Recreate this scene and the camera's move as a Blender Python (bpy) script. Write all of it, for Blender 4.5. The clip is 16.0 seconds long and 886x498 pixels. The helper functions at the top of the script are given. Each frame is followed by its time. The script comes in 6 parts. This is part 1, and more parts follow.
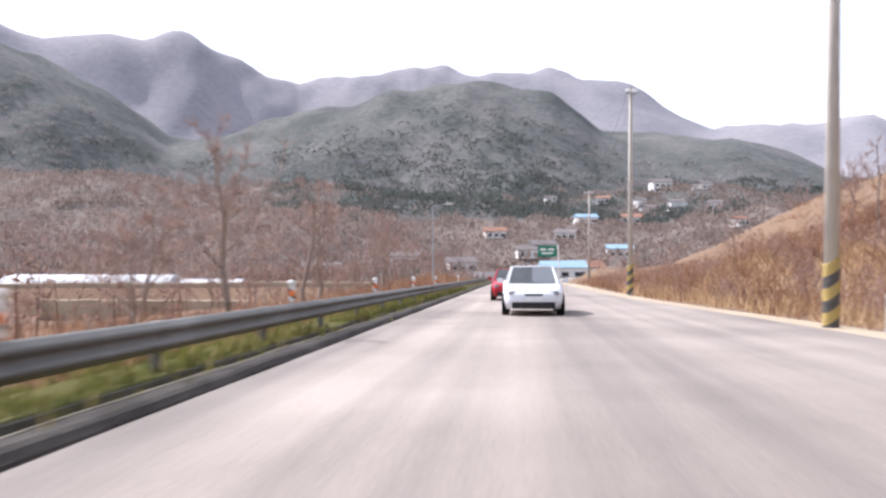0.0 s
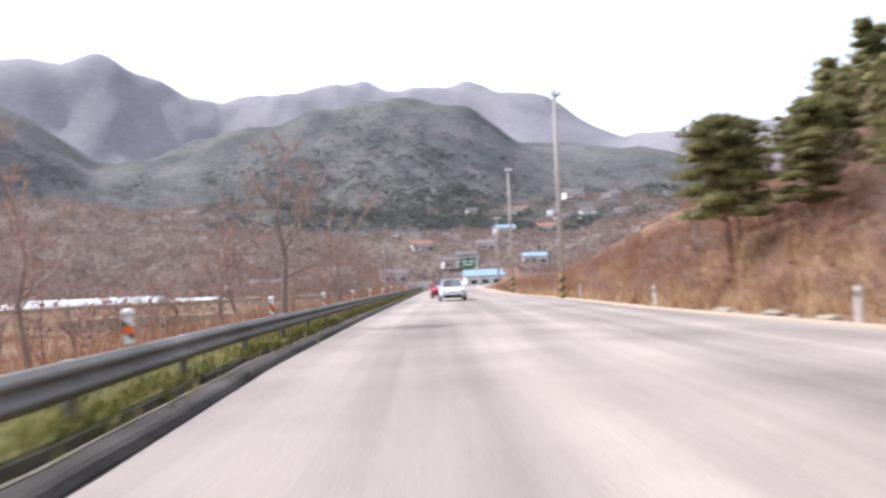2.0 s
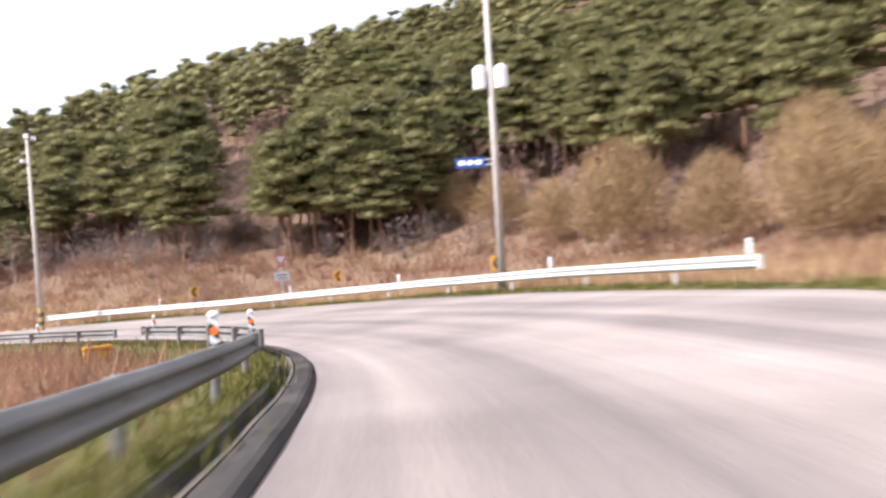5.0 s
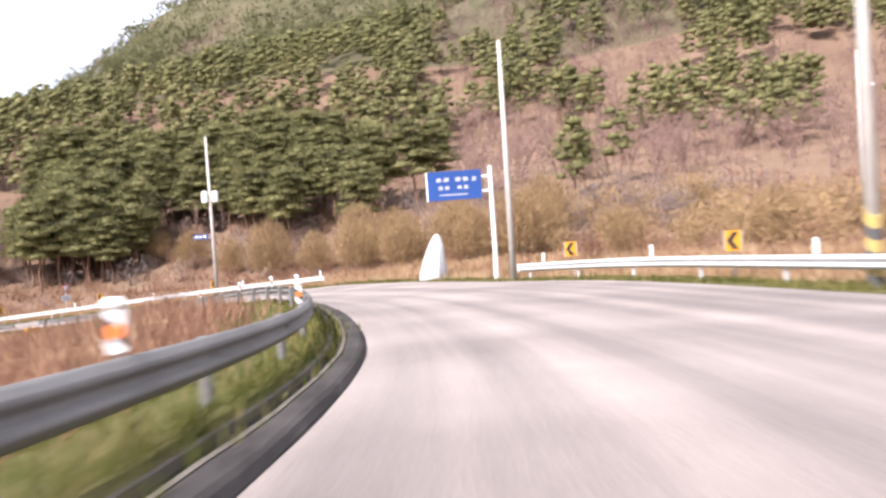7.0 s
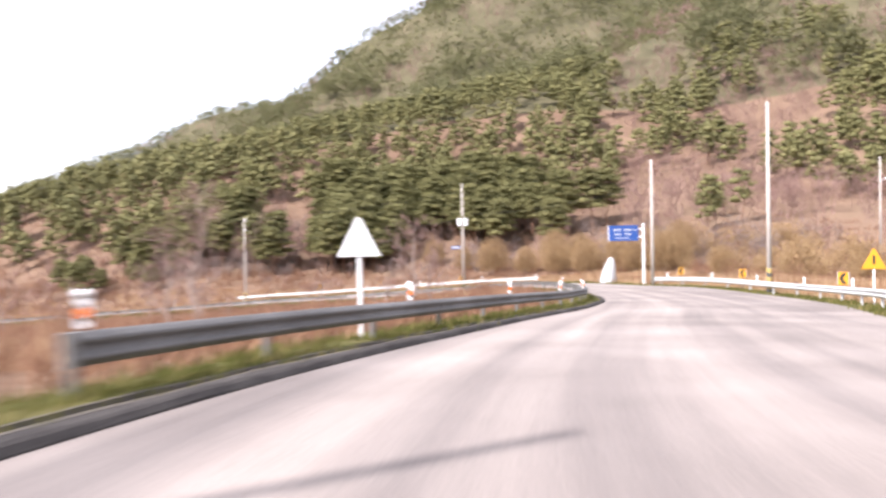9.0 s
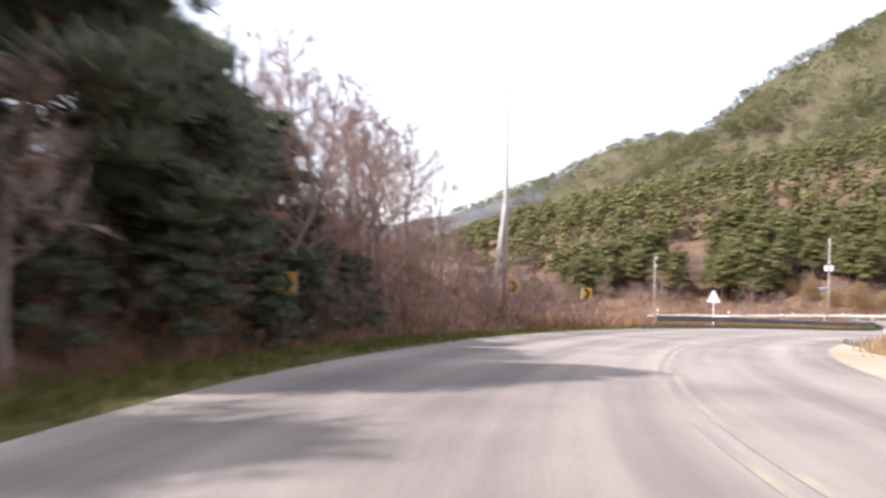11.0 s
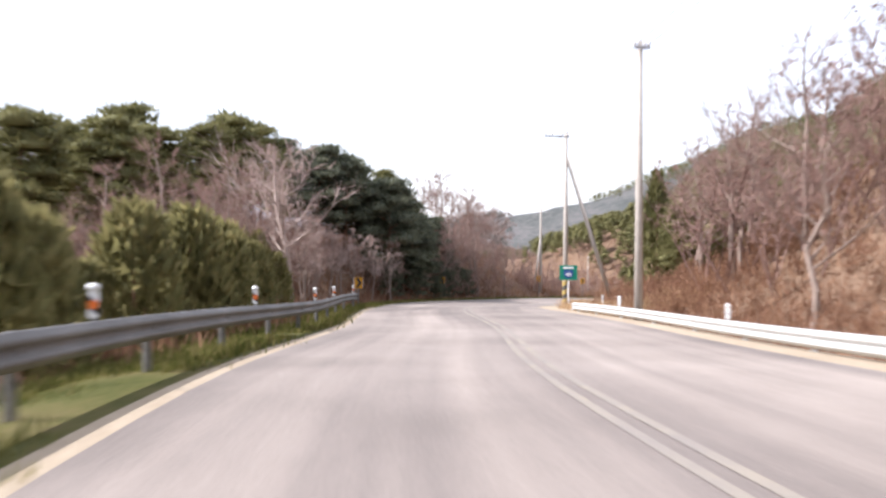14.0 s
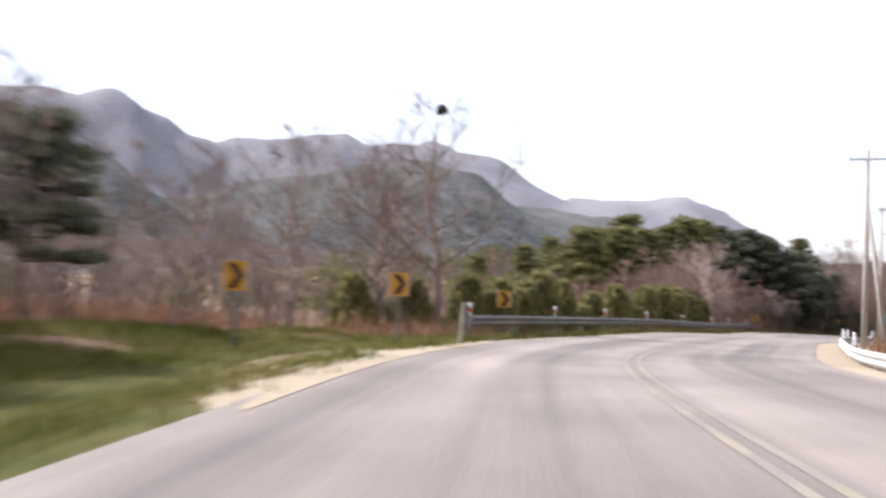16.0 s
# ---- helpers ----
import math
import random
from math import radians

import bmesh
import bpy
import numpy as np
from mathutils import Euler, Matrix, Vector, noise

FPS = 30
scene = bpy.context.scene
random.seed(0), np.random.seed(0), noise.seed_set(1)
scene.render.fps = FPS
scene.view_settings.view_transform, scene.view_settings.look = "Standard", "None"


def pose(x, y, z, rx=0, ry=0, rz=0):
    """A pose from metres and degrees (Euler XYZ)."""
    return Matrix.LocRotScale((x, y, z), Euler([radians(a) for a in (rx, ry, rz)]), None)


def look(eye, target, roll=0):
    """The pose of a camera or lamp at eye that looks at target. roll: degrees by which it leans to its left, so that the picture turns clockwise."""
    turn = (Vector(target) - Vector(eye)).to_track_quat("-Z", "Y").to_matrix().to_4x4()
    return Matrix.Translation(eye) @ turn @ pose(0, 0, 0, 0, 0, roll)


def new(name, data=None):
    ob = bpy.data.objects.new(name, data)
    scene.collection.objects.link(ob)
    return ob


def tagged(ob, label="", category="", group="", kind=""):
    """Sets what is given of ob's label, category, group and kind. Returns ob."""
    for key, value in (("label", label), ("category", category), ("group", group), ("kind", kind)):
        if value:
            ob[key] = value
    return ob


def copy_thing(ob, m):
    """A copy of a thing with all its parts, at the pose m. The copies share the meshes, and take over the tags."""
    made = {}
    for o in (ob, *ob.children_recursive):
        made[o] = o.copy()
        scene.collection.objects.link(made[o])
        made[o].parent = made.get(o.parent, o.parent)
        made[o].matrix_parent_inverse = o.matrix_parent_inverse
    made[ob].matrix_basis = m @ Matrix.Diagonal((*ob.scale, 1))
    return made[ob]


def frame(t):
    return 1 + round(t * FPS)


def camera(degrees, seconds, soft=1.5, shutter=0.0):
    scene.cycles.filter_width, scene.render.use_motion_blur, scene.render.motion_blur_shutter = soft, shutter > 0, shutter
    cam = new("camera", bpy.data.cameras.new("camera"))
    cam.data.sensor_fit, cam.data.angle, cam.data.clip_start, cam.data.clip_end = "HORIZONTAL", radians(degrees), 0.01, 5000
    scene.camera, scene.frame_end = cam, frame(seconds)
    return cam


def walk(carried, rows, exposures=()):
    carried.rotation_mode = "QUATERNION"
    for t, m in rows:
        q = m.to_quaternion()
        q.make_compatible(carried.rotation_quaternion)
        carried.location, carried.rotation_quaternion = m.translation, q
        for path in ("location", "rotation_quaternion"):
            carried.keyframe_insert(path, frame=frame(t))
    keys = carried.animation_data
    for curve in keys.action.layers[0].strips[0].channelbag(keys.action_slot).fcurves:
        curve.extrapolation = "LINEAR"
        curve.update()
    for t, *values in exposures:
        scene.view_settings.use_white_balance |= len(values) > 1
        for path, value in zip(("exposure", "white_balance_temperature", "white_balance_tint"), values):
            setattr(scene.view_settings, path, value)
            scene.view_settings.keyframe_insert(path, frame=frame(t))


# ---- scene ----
# ---------------------------------------------------------------- camera and its way
cam = camera(54.0, 16.0, soft=2.6, shutter=0.5)
WAY = [  # seconds, x, y, z, yaw, pitch, roll
    (0, -0.00, -0.00, 0.00, 0.06, -2.12, -0.40),
    (0.5, -0.69, -7.46, 0.46, 0.25, -2.28, 0.33),
    (1, -1.31, -15.01, 1.00, 0.39, -2.13, 0.09),
    (1.5, -1.79, -22.66, 1.56, -0.67, -2.15, -0.54),
    (2, -2.67, -30.53, 2.06, -4.88, -1.57, -2.57),
    (2.5, -4.36, -39.04, 2.56, -13.40, -1.49, -4.16),
    (3, -8.03, -47.33, 3.16, -24.16, -1.35, -5.21),
    (3.3, -10.52, -51.80, 3.51, -30.92, -1.87, -5.36),
    (3.5, -12.45, -54.56, 3.76, -35.53, -2.34, -5.20),
    (3.6, -13.56, -55.85, 3.90, -37.85, -2.44, -5.05),
    (4, -18.94, -60.61, 4.55, -47.22, -2.39, -4.31),
    (4.2, -21.97, -63.02, 4.88, -52.34, -2.27, -4.42),
    (4.5, -26.87, -66.05, 5.38, -57.83, -1.90, -4.60),
    (4.8, -31.75, -68.52, 5.83, -63.31, -2.26, -4.15),
    (5, -35.18, -69.99, 6.11, -66.72, -2.22, -3.61),
    (5.2, -38.88, -71.36, 6.38, -69.41, -1.97, -3.12),
    (5.5, -44.76, -73.20, 6.70, -73.69, -1.77, -2.78),
    (6, -55.15, -75.51, 7.15, -80.86, -1.82, -2.98),
    (6.5, -65.69, -76.61, 7.63, -86.98, -1.99, -3.56),
    (7, -75.81, -76.37, 8.25, -90.99, -2.00, -3.93),
    (7.3, -81.51, -75.93, 8.64, -92.10, -1.77, -3.78),
    (7.5, -85.09, -75.61, 8.90, -92.31, -1.48, -3.44),
    (8, -94.39, -74.65, 9.48, -90.77, -1.72, -1.36),
    (8.5, -104.80, -73.99, 10.11, -86.05, -1.98, -0.85),
    (9, -115.63, -74.42, 10.81, -80.65, -1.44, -1.25),
    (9.5, -127.37, -76.27, 11.49, -74.04, -1.50, -0.39),
    (10, -138.95, -79.64, 12.23, -69.20, -0.47, 0.98),
    (10.2, -143.28, -81.27, 12.55, -66.03, -0.28, 1.07),
    (10.5, -149.34, -83.94, 13.00, -61.58, -0.11, 1.11),
    (11, -158.27, -89.07, 13.71, -54.92, -0.06, 0.96),
    (11.5, -165.74, -95.10, 14.38, -49.84, -0.19, 0.68),
    (12, -172.19, -101.74, 14.95, -47.03, -0.50, 0.41),
    (12.3, -175.78, -105.72, 15.27, -46.29, -0.78, 0.32),
    (12.5, -178.22, -108.18, 15.48, -46.00, -1.02, 0.31),
    (13, -184.26, -114.14, 16.10, -45.67, -1.58, 0.07),
    (13.5, -190.68, -120.32, 16.69, -45.71, -1.20, -0.09),
    (14, -196.48, -126.98, 17.24, -45.13, -1.28, 0.03),
    (14.5, -202.43, -134.40, 17.81, -41.96, 0.20, 0.38),
    (15, -208.81, -142.87, 18.41, -34.90, 0.72, 0.27),
    (15.5, -213.75, -152.57, 19.08, -25.52, 0.20, 0.69),
    (16, -217.60, -163.77, 19.64, -15.28, 0.50, 1.33),
]
walk(cam, [(t, pose(x, y, z, 90 + p, 0, yaw) @ pose(0, 0, 0, 0, 0, roll)) for t, x, y, z, yaw, p, roll in WAY],
     exposures=[(0, 0.95, 5850, 16), (1.5, 0.95, 5850, 16), (3, 0.85, 5900, 17), (5, 1.15, 6000, 19), (7.5, 1.3, 6000, 20), (8.5, 1.38, 6000, 20), (9.2, 1.25, 6000, 20), (10, 0.95, 6050, 18), (12.5, 1.22, 5950, 17), (14, 1.0, 5950, 16), (16, 0.8, 5950, 15)])

# ---------------------------------------------------------------- world and sun
SUN_DIR = Vector((-0.76, 0.65, 0)).normalized()
SUN_UP = radians(44)
world = bpy.data.worlds.new("sky")
scene.world = world
world.use_nodes = True
sky = world.node_tree.nodes.new("ShaderNodeTexSky")
sky.sky_type, sky.sun_disc = "NISHITA", False
sky.sun_elevation = SUN_UP
sky.sun_rotation = math.atan2(SUN_DIR.x, SUN_DIR.y)
sky.air_density, sky.dust_density, sky.ozone_density = 1.0, 1.5, 0.6
back = world.node_tree.nodes["Background"]
back.inputs["Strength"].default_value = 0.15
haze = world.node_tree.nodes.new("ShaderNodeMix")  # thin white spring haze over the whole sky
haze.data_type = "RGBA"
haze.inputs[0].default_value = 0.66
haze.inputs[7].default_value = (5.3, 5.25, 5.2, 1)
world.node_tree.links.new(sky.outputs["Color"], haze.inputs[6])
world.node_tree.links.new(haze.outputs[2], back.inputs["Color"])
sun = new("sun", bpy.data.lights.new("sun", "SUN"))
sun.data.energy, sun.data.angle, sun.data.color = 4.35, radians(0.6), (1.0, 0.94, 0.86)
toward = Vector((SUN_DIR.x * math.cos(SUN_UP), SUN_DIR.y * math.cos(SUN_UP), math.sin(SUN_UP)))
sun.matrix_world = look(toward * 50, (0, 0, 0))

# ---------------------------------------------------------------- materials
def rgb(c):
    return (c[0], c[1], c[2], 1.0)


def stuff_mat(name, colours, scale=1.0, rough=0.9, bump=0.3, fine=12.0, metal=0.0, per_piece=0.0, coords="Object", stretch=(1, 1, 1),
              coarse=0.25, spread=(0.3, 0.7), far_bump=0.0):
    """A material of two to four colours mixed by a coarse and a fine noise, with relief by the fine one."""
    m = bpy.data.materials.new(name)
    m.use_nodes = True
    nt = m.node_tree
    n, l = nt.nodes, nt.links
    b = n["Principled BSDF"]
    b.inputs["Roughness"].default_value = rough
    b.inputs["Metallic"].default_value = metal
    b.inputs["Specular IOR Level"].default_value = 0.3 if rough < 0.9 else 0.04
    tc, mp = n.new("ShaderNodeTexCoord"), n.new("ShaderNodeMapping")
    mp.inputs["Scale"].default_value = stretch
    l.new(tc.outputs[coords], mp.inputs["Vector"])
    n1, n2 = n.new("ShaderNodeTexNoise"), n.new("ShaderNodeTexNoise")
    for node, sc, det in ((n1, scale * coarse, 3.0), (n2, scale * fine, 6.0)):
        node.inputs["Scale"].default_value, node.inputs["Detail"].default_value = sc, det
        l.new(mp.outputs["Vector"], node.inputs["Vector"])
    mix = n.new("ShaderNodeMath")
    mix.operation = "MULTIPLY_ADD"
    l.new(n2.outputs["Fac"], mix.inputs[0])
    mix.inputs[1].default_value = 0.45
    half = n.new("ShaderNodeMath")
    half.operation = "MULTIPLY"
    half.inputs[1].default_value = 0.55
    l.new(n1.outputs["Fac"], half.inputs[0])
    l.new(half.outputs[0], mix.inputs[2])
    last = mix.outputs[0]
    if per_piece:
        oi, geo, add = n.new("ShaderNodeObjectInfo"), n.new("ShaderNodeNewGeometry"), n.new("ShaderNodeMath")
        add.operation = "ADD"
        l.new(oi.outputs["Random"], add.inputs[0])
        l.new(geo.outputs["Random Per Island"], add.inputs[1])
        fr = n.new("ShaderNodeMath")
        fr.operation = "FRACT"
        l.new(add.outputs[0], fr.inputs[0])
        pm = n.new("ShaderNodeMath")
        pm.operation = "MULTIPLY_ADD"
        l.new(fr.outputs[0], pm.inputs[0])
        pm.inputs[1].default_value = per_piece
        sub = n.new("ShaderNodeMath")
        sub.operation = "SUBTRACT"
        l.new(last, sub.inputs[0])
        sub.inputs[1].default_value = per_piece / 2
        l.new(sub.outputs[0], pm.inputs[2])
        last = pm.outputs[0]
    cr = n.new("ShaderNodeValToRGB")
    e = cr.color_ramp.elements
    k = len(colours)
    while len(e) < k:
        e.new(0.5)
    for i, c in enumerate(colours):
        e[i].position = spread[0] + (spread[1] - spread[0]) * i / max(1, k - 1)
        e[i].color = rgb(c)
    l.new(last, cr.inputs["Fac"])
    l.new(cr.outputs["Color"], b.inputs["Base Color"])
    if bump:
        bp = n.new("ShaderNodeBump")
        bp.inputs["Strength"].default_value = bump
        bp.inputs["Distance"].default_value = 0.05 / max(scale, 1e-3) if not far_bump else far_bump
        l.new((n1 if far_bump else n2).outputs["Fac"], bp.inputs["Height"])
        l.new(bp.outputs["Normal"], b.inputs["Normal"])
    return m


def leafy(m, amount=0.35):
    """Lets some light through thin leaves and blades."""
    n, l = m.node_tree.nodes, m.node_tree.links
    b = n["Principled BSDF"]
    tr, mx = n.new("ShaderNodeBsdfTranslucent"), n.new("ShaderNodeMixShader")
    l.new(b.inputs["Base Color"].links[0].from_socket, tr.inputs["Color"])
    mx.inputs[0].default_value = amount
    l.new(b.outputs["BSDF"], mx.inputs[1])
    l.new(tr.outputs["BSDF"], mx.inputs[2])
    l.new(mx.outputs["Shader"], n["Material Output"].inputs["Surface"])
    return m


M_CONCRETE = stuff_mat("pole_concrete", [(0.30, 0.27, 0.24), (0.44, 0.40, 0.35), (0.52, 0.48, 0.43)], 1.0, 0.85, 0.3, 8, stretch=(1, 1, 0.25))
# rail steel darkened for the shaded side; sign posts and hoops share it
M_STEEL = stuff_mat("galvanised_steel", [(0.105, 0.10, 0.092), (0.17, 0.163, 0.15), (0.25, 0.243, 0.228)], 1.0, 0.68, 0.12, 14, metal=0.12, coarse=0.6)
# pale copy of the same rail steel, full sun put into the colour
M_SUNLIT_STEEL = stuff_mat("sunlit_galvanised_steel", [(0.40, 0.40, 0.385), (0.52, 0.52, 0.50), (0.60, 0.60, 0.58)], 1.0, 0.5, 0.1, 14, metal=0.15)
M_WHITE = stuff_mat("white_plastic", [(0.62, 0.62, 0.60), (0.8, 0.8, 0.78), (0.84, 0.84, 0.83)], 1.0, 0.55, 0.05, 18)
M_ORANGE = stuff_mat("orange_reflector", [(0.75, 0.16, 0.03), (0.85, 0.22, 0.04)], 1.0, 0.4, 0.05, 30)
M_YELLOW = stuff_mat("yellow_sign_sheet", [(0.50, 0.23, 0.012), (0.60, 0.29, 0.016)], 1.0, 0.45, 0.05, 10)
M_BLACK = stuff_mat("black_sheet", [(0.015, 0.015, 0.016), (0.03, 0.03, 0.032)], 1.0, 0.5, 0.05, 10)
M_BLUE = stuff_mat("blue_sign_sheet", [(0.018, 0.055, 0.20), (0.025, 0.075, 0.26)], 1.0, 0.45, 0.05, 6)
M_GREEN = stuff_mat("green_sign_sheet", [(0.005, 0.16, 0.10), (0.01, 0.21, 0.14)], 1.0, 0.45, 0.05, 6)
M_RED = stuff_mat("red_sign_sheet", [(0.55, 0.03, 0.05), (0.65, 0.05, 0.07)], 1.0, 0.45, 0.05, 6)
M_GREY_PLATE = stuff_mat("grey_sign_back", [(0.34, 0.35, 0.37), (0.46, 0.47, 0.49)], 1.0, 0.5, 0.05, 8, metal=0.3)
M_WIRE = stuff_mat("cable_black", [(0.02, 0.02, 0.02), (0.04, 0.04, 0.04)], 1.0, 0.7, 0.0)


# ---------------------------------------------------------------- mesh helpers
def mesh_object(name, bm, material, parent=None, label="", smooth=False):
    me = bpy.data.meshes.new(name)
    bm.normal_update()
    bm.to_mesh(me)
    bm.free()
    return data_object(name, me, material, parent, label, smooth)


def data_object(name, me, material, parent=None, label="", smooth=False):
    for mm in (material if isinstance(material, (list, tuple)) else [material]):
        me.materials.append(mm)
    if smooth:
        me.polygons.foreach_set("use_smooth", [True] * len(me.polygons))
    ob = new(name, me)
    if parent:
        ob.parent = parent
    if label:
        ob["label"] = label
    return ob


def part(name, bm, material, parent, label="", smooth=False):
    return mesh_object(name, bm, material, parent, label, smooth)


def raw_object(name, verts, faces, material, parent=None, label="", smooth=False):
    me = bpy.data.meshes.new(name)
    me.from_pydata([tuple(v) for v in verts], [], [tuple(f) for f in faces])
    me.update()
    return data_object(name, me, material, parent, label, smooth)


def thing(name, m, label, category, group="", kind=""):
    e = new(name)
    e.empty_display_size = 0.2
    e.matrix_world = m
    return tagged(e, label, category, group, kind)


def box(bm, size, at=(0, 0, 0), bevel=0.0, turn=None):
    r = bmesh.ops.create_cube(bm, size=1.0)
    m = Matrix.Translation(at) @ (turn or Matrix()) @ Matrix.Diagonal((*size, 1))
    bmesh.ops.transform(bm, matrix=m, verts=r["verts"])
    if bevel:
        es = {e for v in r["verts"] for e in v.link_edges}
        bmesh.ops.bevel(bm, geom=list(es), offset=bevel, segments=2, affect="EDGES")
    return bm


def tube(bm, a, b, r0, r1, sides=10, caps=True):
    a, b = Vector(a), Vector(b)
    d = b - a
    r = bmesh.ops.create_cone(bm, cap_ends=caps, segments=sides, radius1=r0, radius2=r1, depth=d.length)
    m = Matrix.Translation((a + b) / 2) @ d.to_track_quat("Z", "Y").to_matrix().to_4x4()
    bmesh.ops.transform(bm, matrix=m, verts=r["verts"])
    return bm


def prism(bm, outline, thick, m=None):
    """An outline in the x, z plane with a depth along y, from 0 back to -thick."""
    f = [bm.verts.new((x, 0, z)) for x, z in outline]
    g = [bm.verts.new((x, -thick, z)) for x, z in outline]
    bm.faces.new(f)
    bm.faces.new(list(reversed(g)))
    k = len(f)
    for i in range(k):
        bm.faces.new((f[(i + 1) % k], f[i], g[i], g[(i + 1) % k]))
    if m:
        bmesh.ops.transform(bm, matrix=m, verts=f + g)
    return bm

# ---------------------------------------------------------------- the line of the road
EYE = 1.15
LINE_X = [0, -1.37, -2.87, -7.84, -17.55, -30.93, -45.97, -61.7, -77.68, -93.61, -109.58, -125.46, -140.81, -155.26, -167.77, -178.74, -190.21, -200.57, -210.02, -216.24, -221.24]
LINE_Y = [0, -15.94, -31.86, -46.96, -59.47, -68.14, -73.53, -76.35, -76.25, -74.72, -74.03, -75.87, -80.31, -87.14, -97.05, -108.69, -119.84, -132.03, -144.91, -159.62, -174.82]
LINE_Z = [0, 1.07, 2.14, 3.13, 4.39, 5.76, 6.76, 7.44, 8.38, 9.43, 10.42, 11.38, 12.36, 13.46, 14.56, 15.53, 16.65, 17.64, 18.56, 19.45, 20.18]
STEP, S_MIN, S_MAX = 16.0, -300, 400


def line_arrays():
    """The driven line at every metre from S_MIN to S_MAX: places, and the level normals to the right of the way."""
    p = np.stack([LINE_X, LINE_Y, np.array(LINE_Z) - EYE], 1)
    t = np.gradient(p, axis=0)
    ss = np.arange(S_MIN, S_MAX + 1, 1.0)
    out = np.zeros((len(ss), 3))
    d0, d1 = np.array([-0.085, -1.0, 0.066]), np.array([-0.312, -0.95, 0.046])
    end = (len(p) - 1) * STEP
    for i, s in enumerate(ss):
        if s < 0:
            out[i] = p[0] + d0 * s + np.array([0.0014, 0, 0]) * max(0, -s - 110) ** 2
        elif s >= end:
            out[i] = p[-1] + d1 * (s - end)
        else:
            k = int(s // STEP)
            u = s / STEP - k
            out[i] = (2 * u**3 - 3 * u**2 + 1) * p[k] + (u**3 - 2 * u**2 + u) * t[k] + (-2 * u**3 + 3 * u**2) * p[k + 1] + (u**3 - u**2) * t[k + 1]
    g = np.gradient(out[:, :2], axis=0)
    g /= np.linalg.norm(g, axis=1)[:, None]
    return ss, out, g, np.stack([g[:, 1], -g[:, 0]], 1)


LS, LP, LT, LN = line_arrays()
# the two edges of the carriageway, right (+) and left (-) of the driven line
RIGHT_S = [-300, 0, 20, 35, 45, 54, 62, 75, 100, 118, 128, 137, 146, 157, 168, 178, 196, 214, 224, 240, 257, 268, 275, 284, 296, 400]
RIGHT_E = [3.1, 3.0, 2.7, 2.2, 1.1, 1.15, 1.0, 1.2, 1.05, 1.1, 1.6, 1.9, 2.4, 3.3, 4.0, 4.7, 4.6, 3.2, 2.4, 2.5, 2.1, 1.7, 2.0, 2.7, 2.8, 2.8]
LEFT_S = [-300, -60, -42, -20, 0, 16, 25, 35, 42, 50, 58, 68, 80, 88, 96, 108, 124, 140, 150, 162, 190, 215, 228, 260, 400]
LEFT_E = [-4.8, -4.8, -4.9, -6.3, -6.6, -7.7, -8.1, -9.3, -9.7, -9.4, -9.0, -9.0, -8.2, -8.4, -8.9, -8.9, -8.9, -7.6, -7.7, -6.9, -6.4, -5.7, -6.4, -6.5, -6.5]
# how the carriageway leans inwards in the first bend, metres a metre
BANK_S, BANK = [36, 50, 58, 70, 88], [0, 0.042, 0.055, 0.055, 0]


EDGE_R = np.convolve(np.pad(np.interp(LS, RIGHT_S, RIGHT_E), 6, "edge"), np.ones(13) / 13, "valid")
EDGE_L = np.convolve(np.pad(np.interp(LS, LEFT_S, LEFT_E), 6, "edge"), np.ones(13) / 13, "valid")


def on_road(s, lat, up=0.0):
    """The place at s metres along the road and lat metres to the right of the driven line."""
    i = s - S_MIN
    p = np.array([np.interp(i, np.arange(len(LS)), LP[:, j]) for j in range(3)])
    k = np.array([np.interp(i, np.arange(len(LS)), LN[:, j]) for j in range(2)])
    k /= np.linalg.norm(k)
    lean = -float(np.interp(s, BANK_S, BANK)) * min(max(lat, -14), 4)
    return Vector((p[0] + k[0] * lat, p[1] + k[1] * lat, p[2] + up + lean))


def heading(s):
    i = int(min(max(round(s - S_MIN), 0), len(LS) - 1))
    return math.atan2(LT[i, 1], LT[i, 0])


def edge(s, side):
    return float(np.interp(s, LS, EDGE_R if side > 0 else EDGE_L))


# ---------------------------------------------------------------- the lie of the land
# crest heights in degrees round the start of the road, of the far and of the nearer range
FAR_AZ = [-60, -40, -28, -24.5, -18.6, -15.8, -12.6, -9.4, -6.1, -1.7, 3.5, 7.2, 12.4, 14.3, 17.4, 21, 26.3, 30, 34, 37, 60]
FAR_EL = [9, 11, 12.4, 11.4, 11.4, 11.7, 10.2, 9.1, 9.4, 10.0, 9.7, 9.5, 8.3, 7.2, 6.2, 6.4, 6.2, 4.5, 2.2, 1.2, 1.2]
MID_AZ = [-60, -40, -28, -24, -21, -17.5, -14, -9.5, -4, 1.6, 3.5, 7.2, 10.3, 14, 19, 22.5, 24.5, 30, 34, 50]
MID_EL = [8, 10, 11.3, 9.8, 8.3, 5.8, 5.6, 7.6, 8.6, 9.1, 8.9, 8.0, 6.0, 5.7, 5.4, 4.2, 3.0, 2.2, 0.8, 0.6]


def bell(x, y, cx, cy, h, sx, sy, turn=0.0, power=1.0):
    c, s = math.cos(turn), math.sin(turn)
    u, v = (c * (x - cx) + s * (y - cy)) / sx, (-s * (x - cx) + c * (y - cy)) / sy
    return h * np.exp(-0.5 * (u * u + v * v) ** power)


def step(a, b, x):
    t = np.clip((x - a) / (b - a), 0, 1)
    return t * t * (3 - 2 * t)


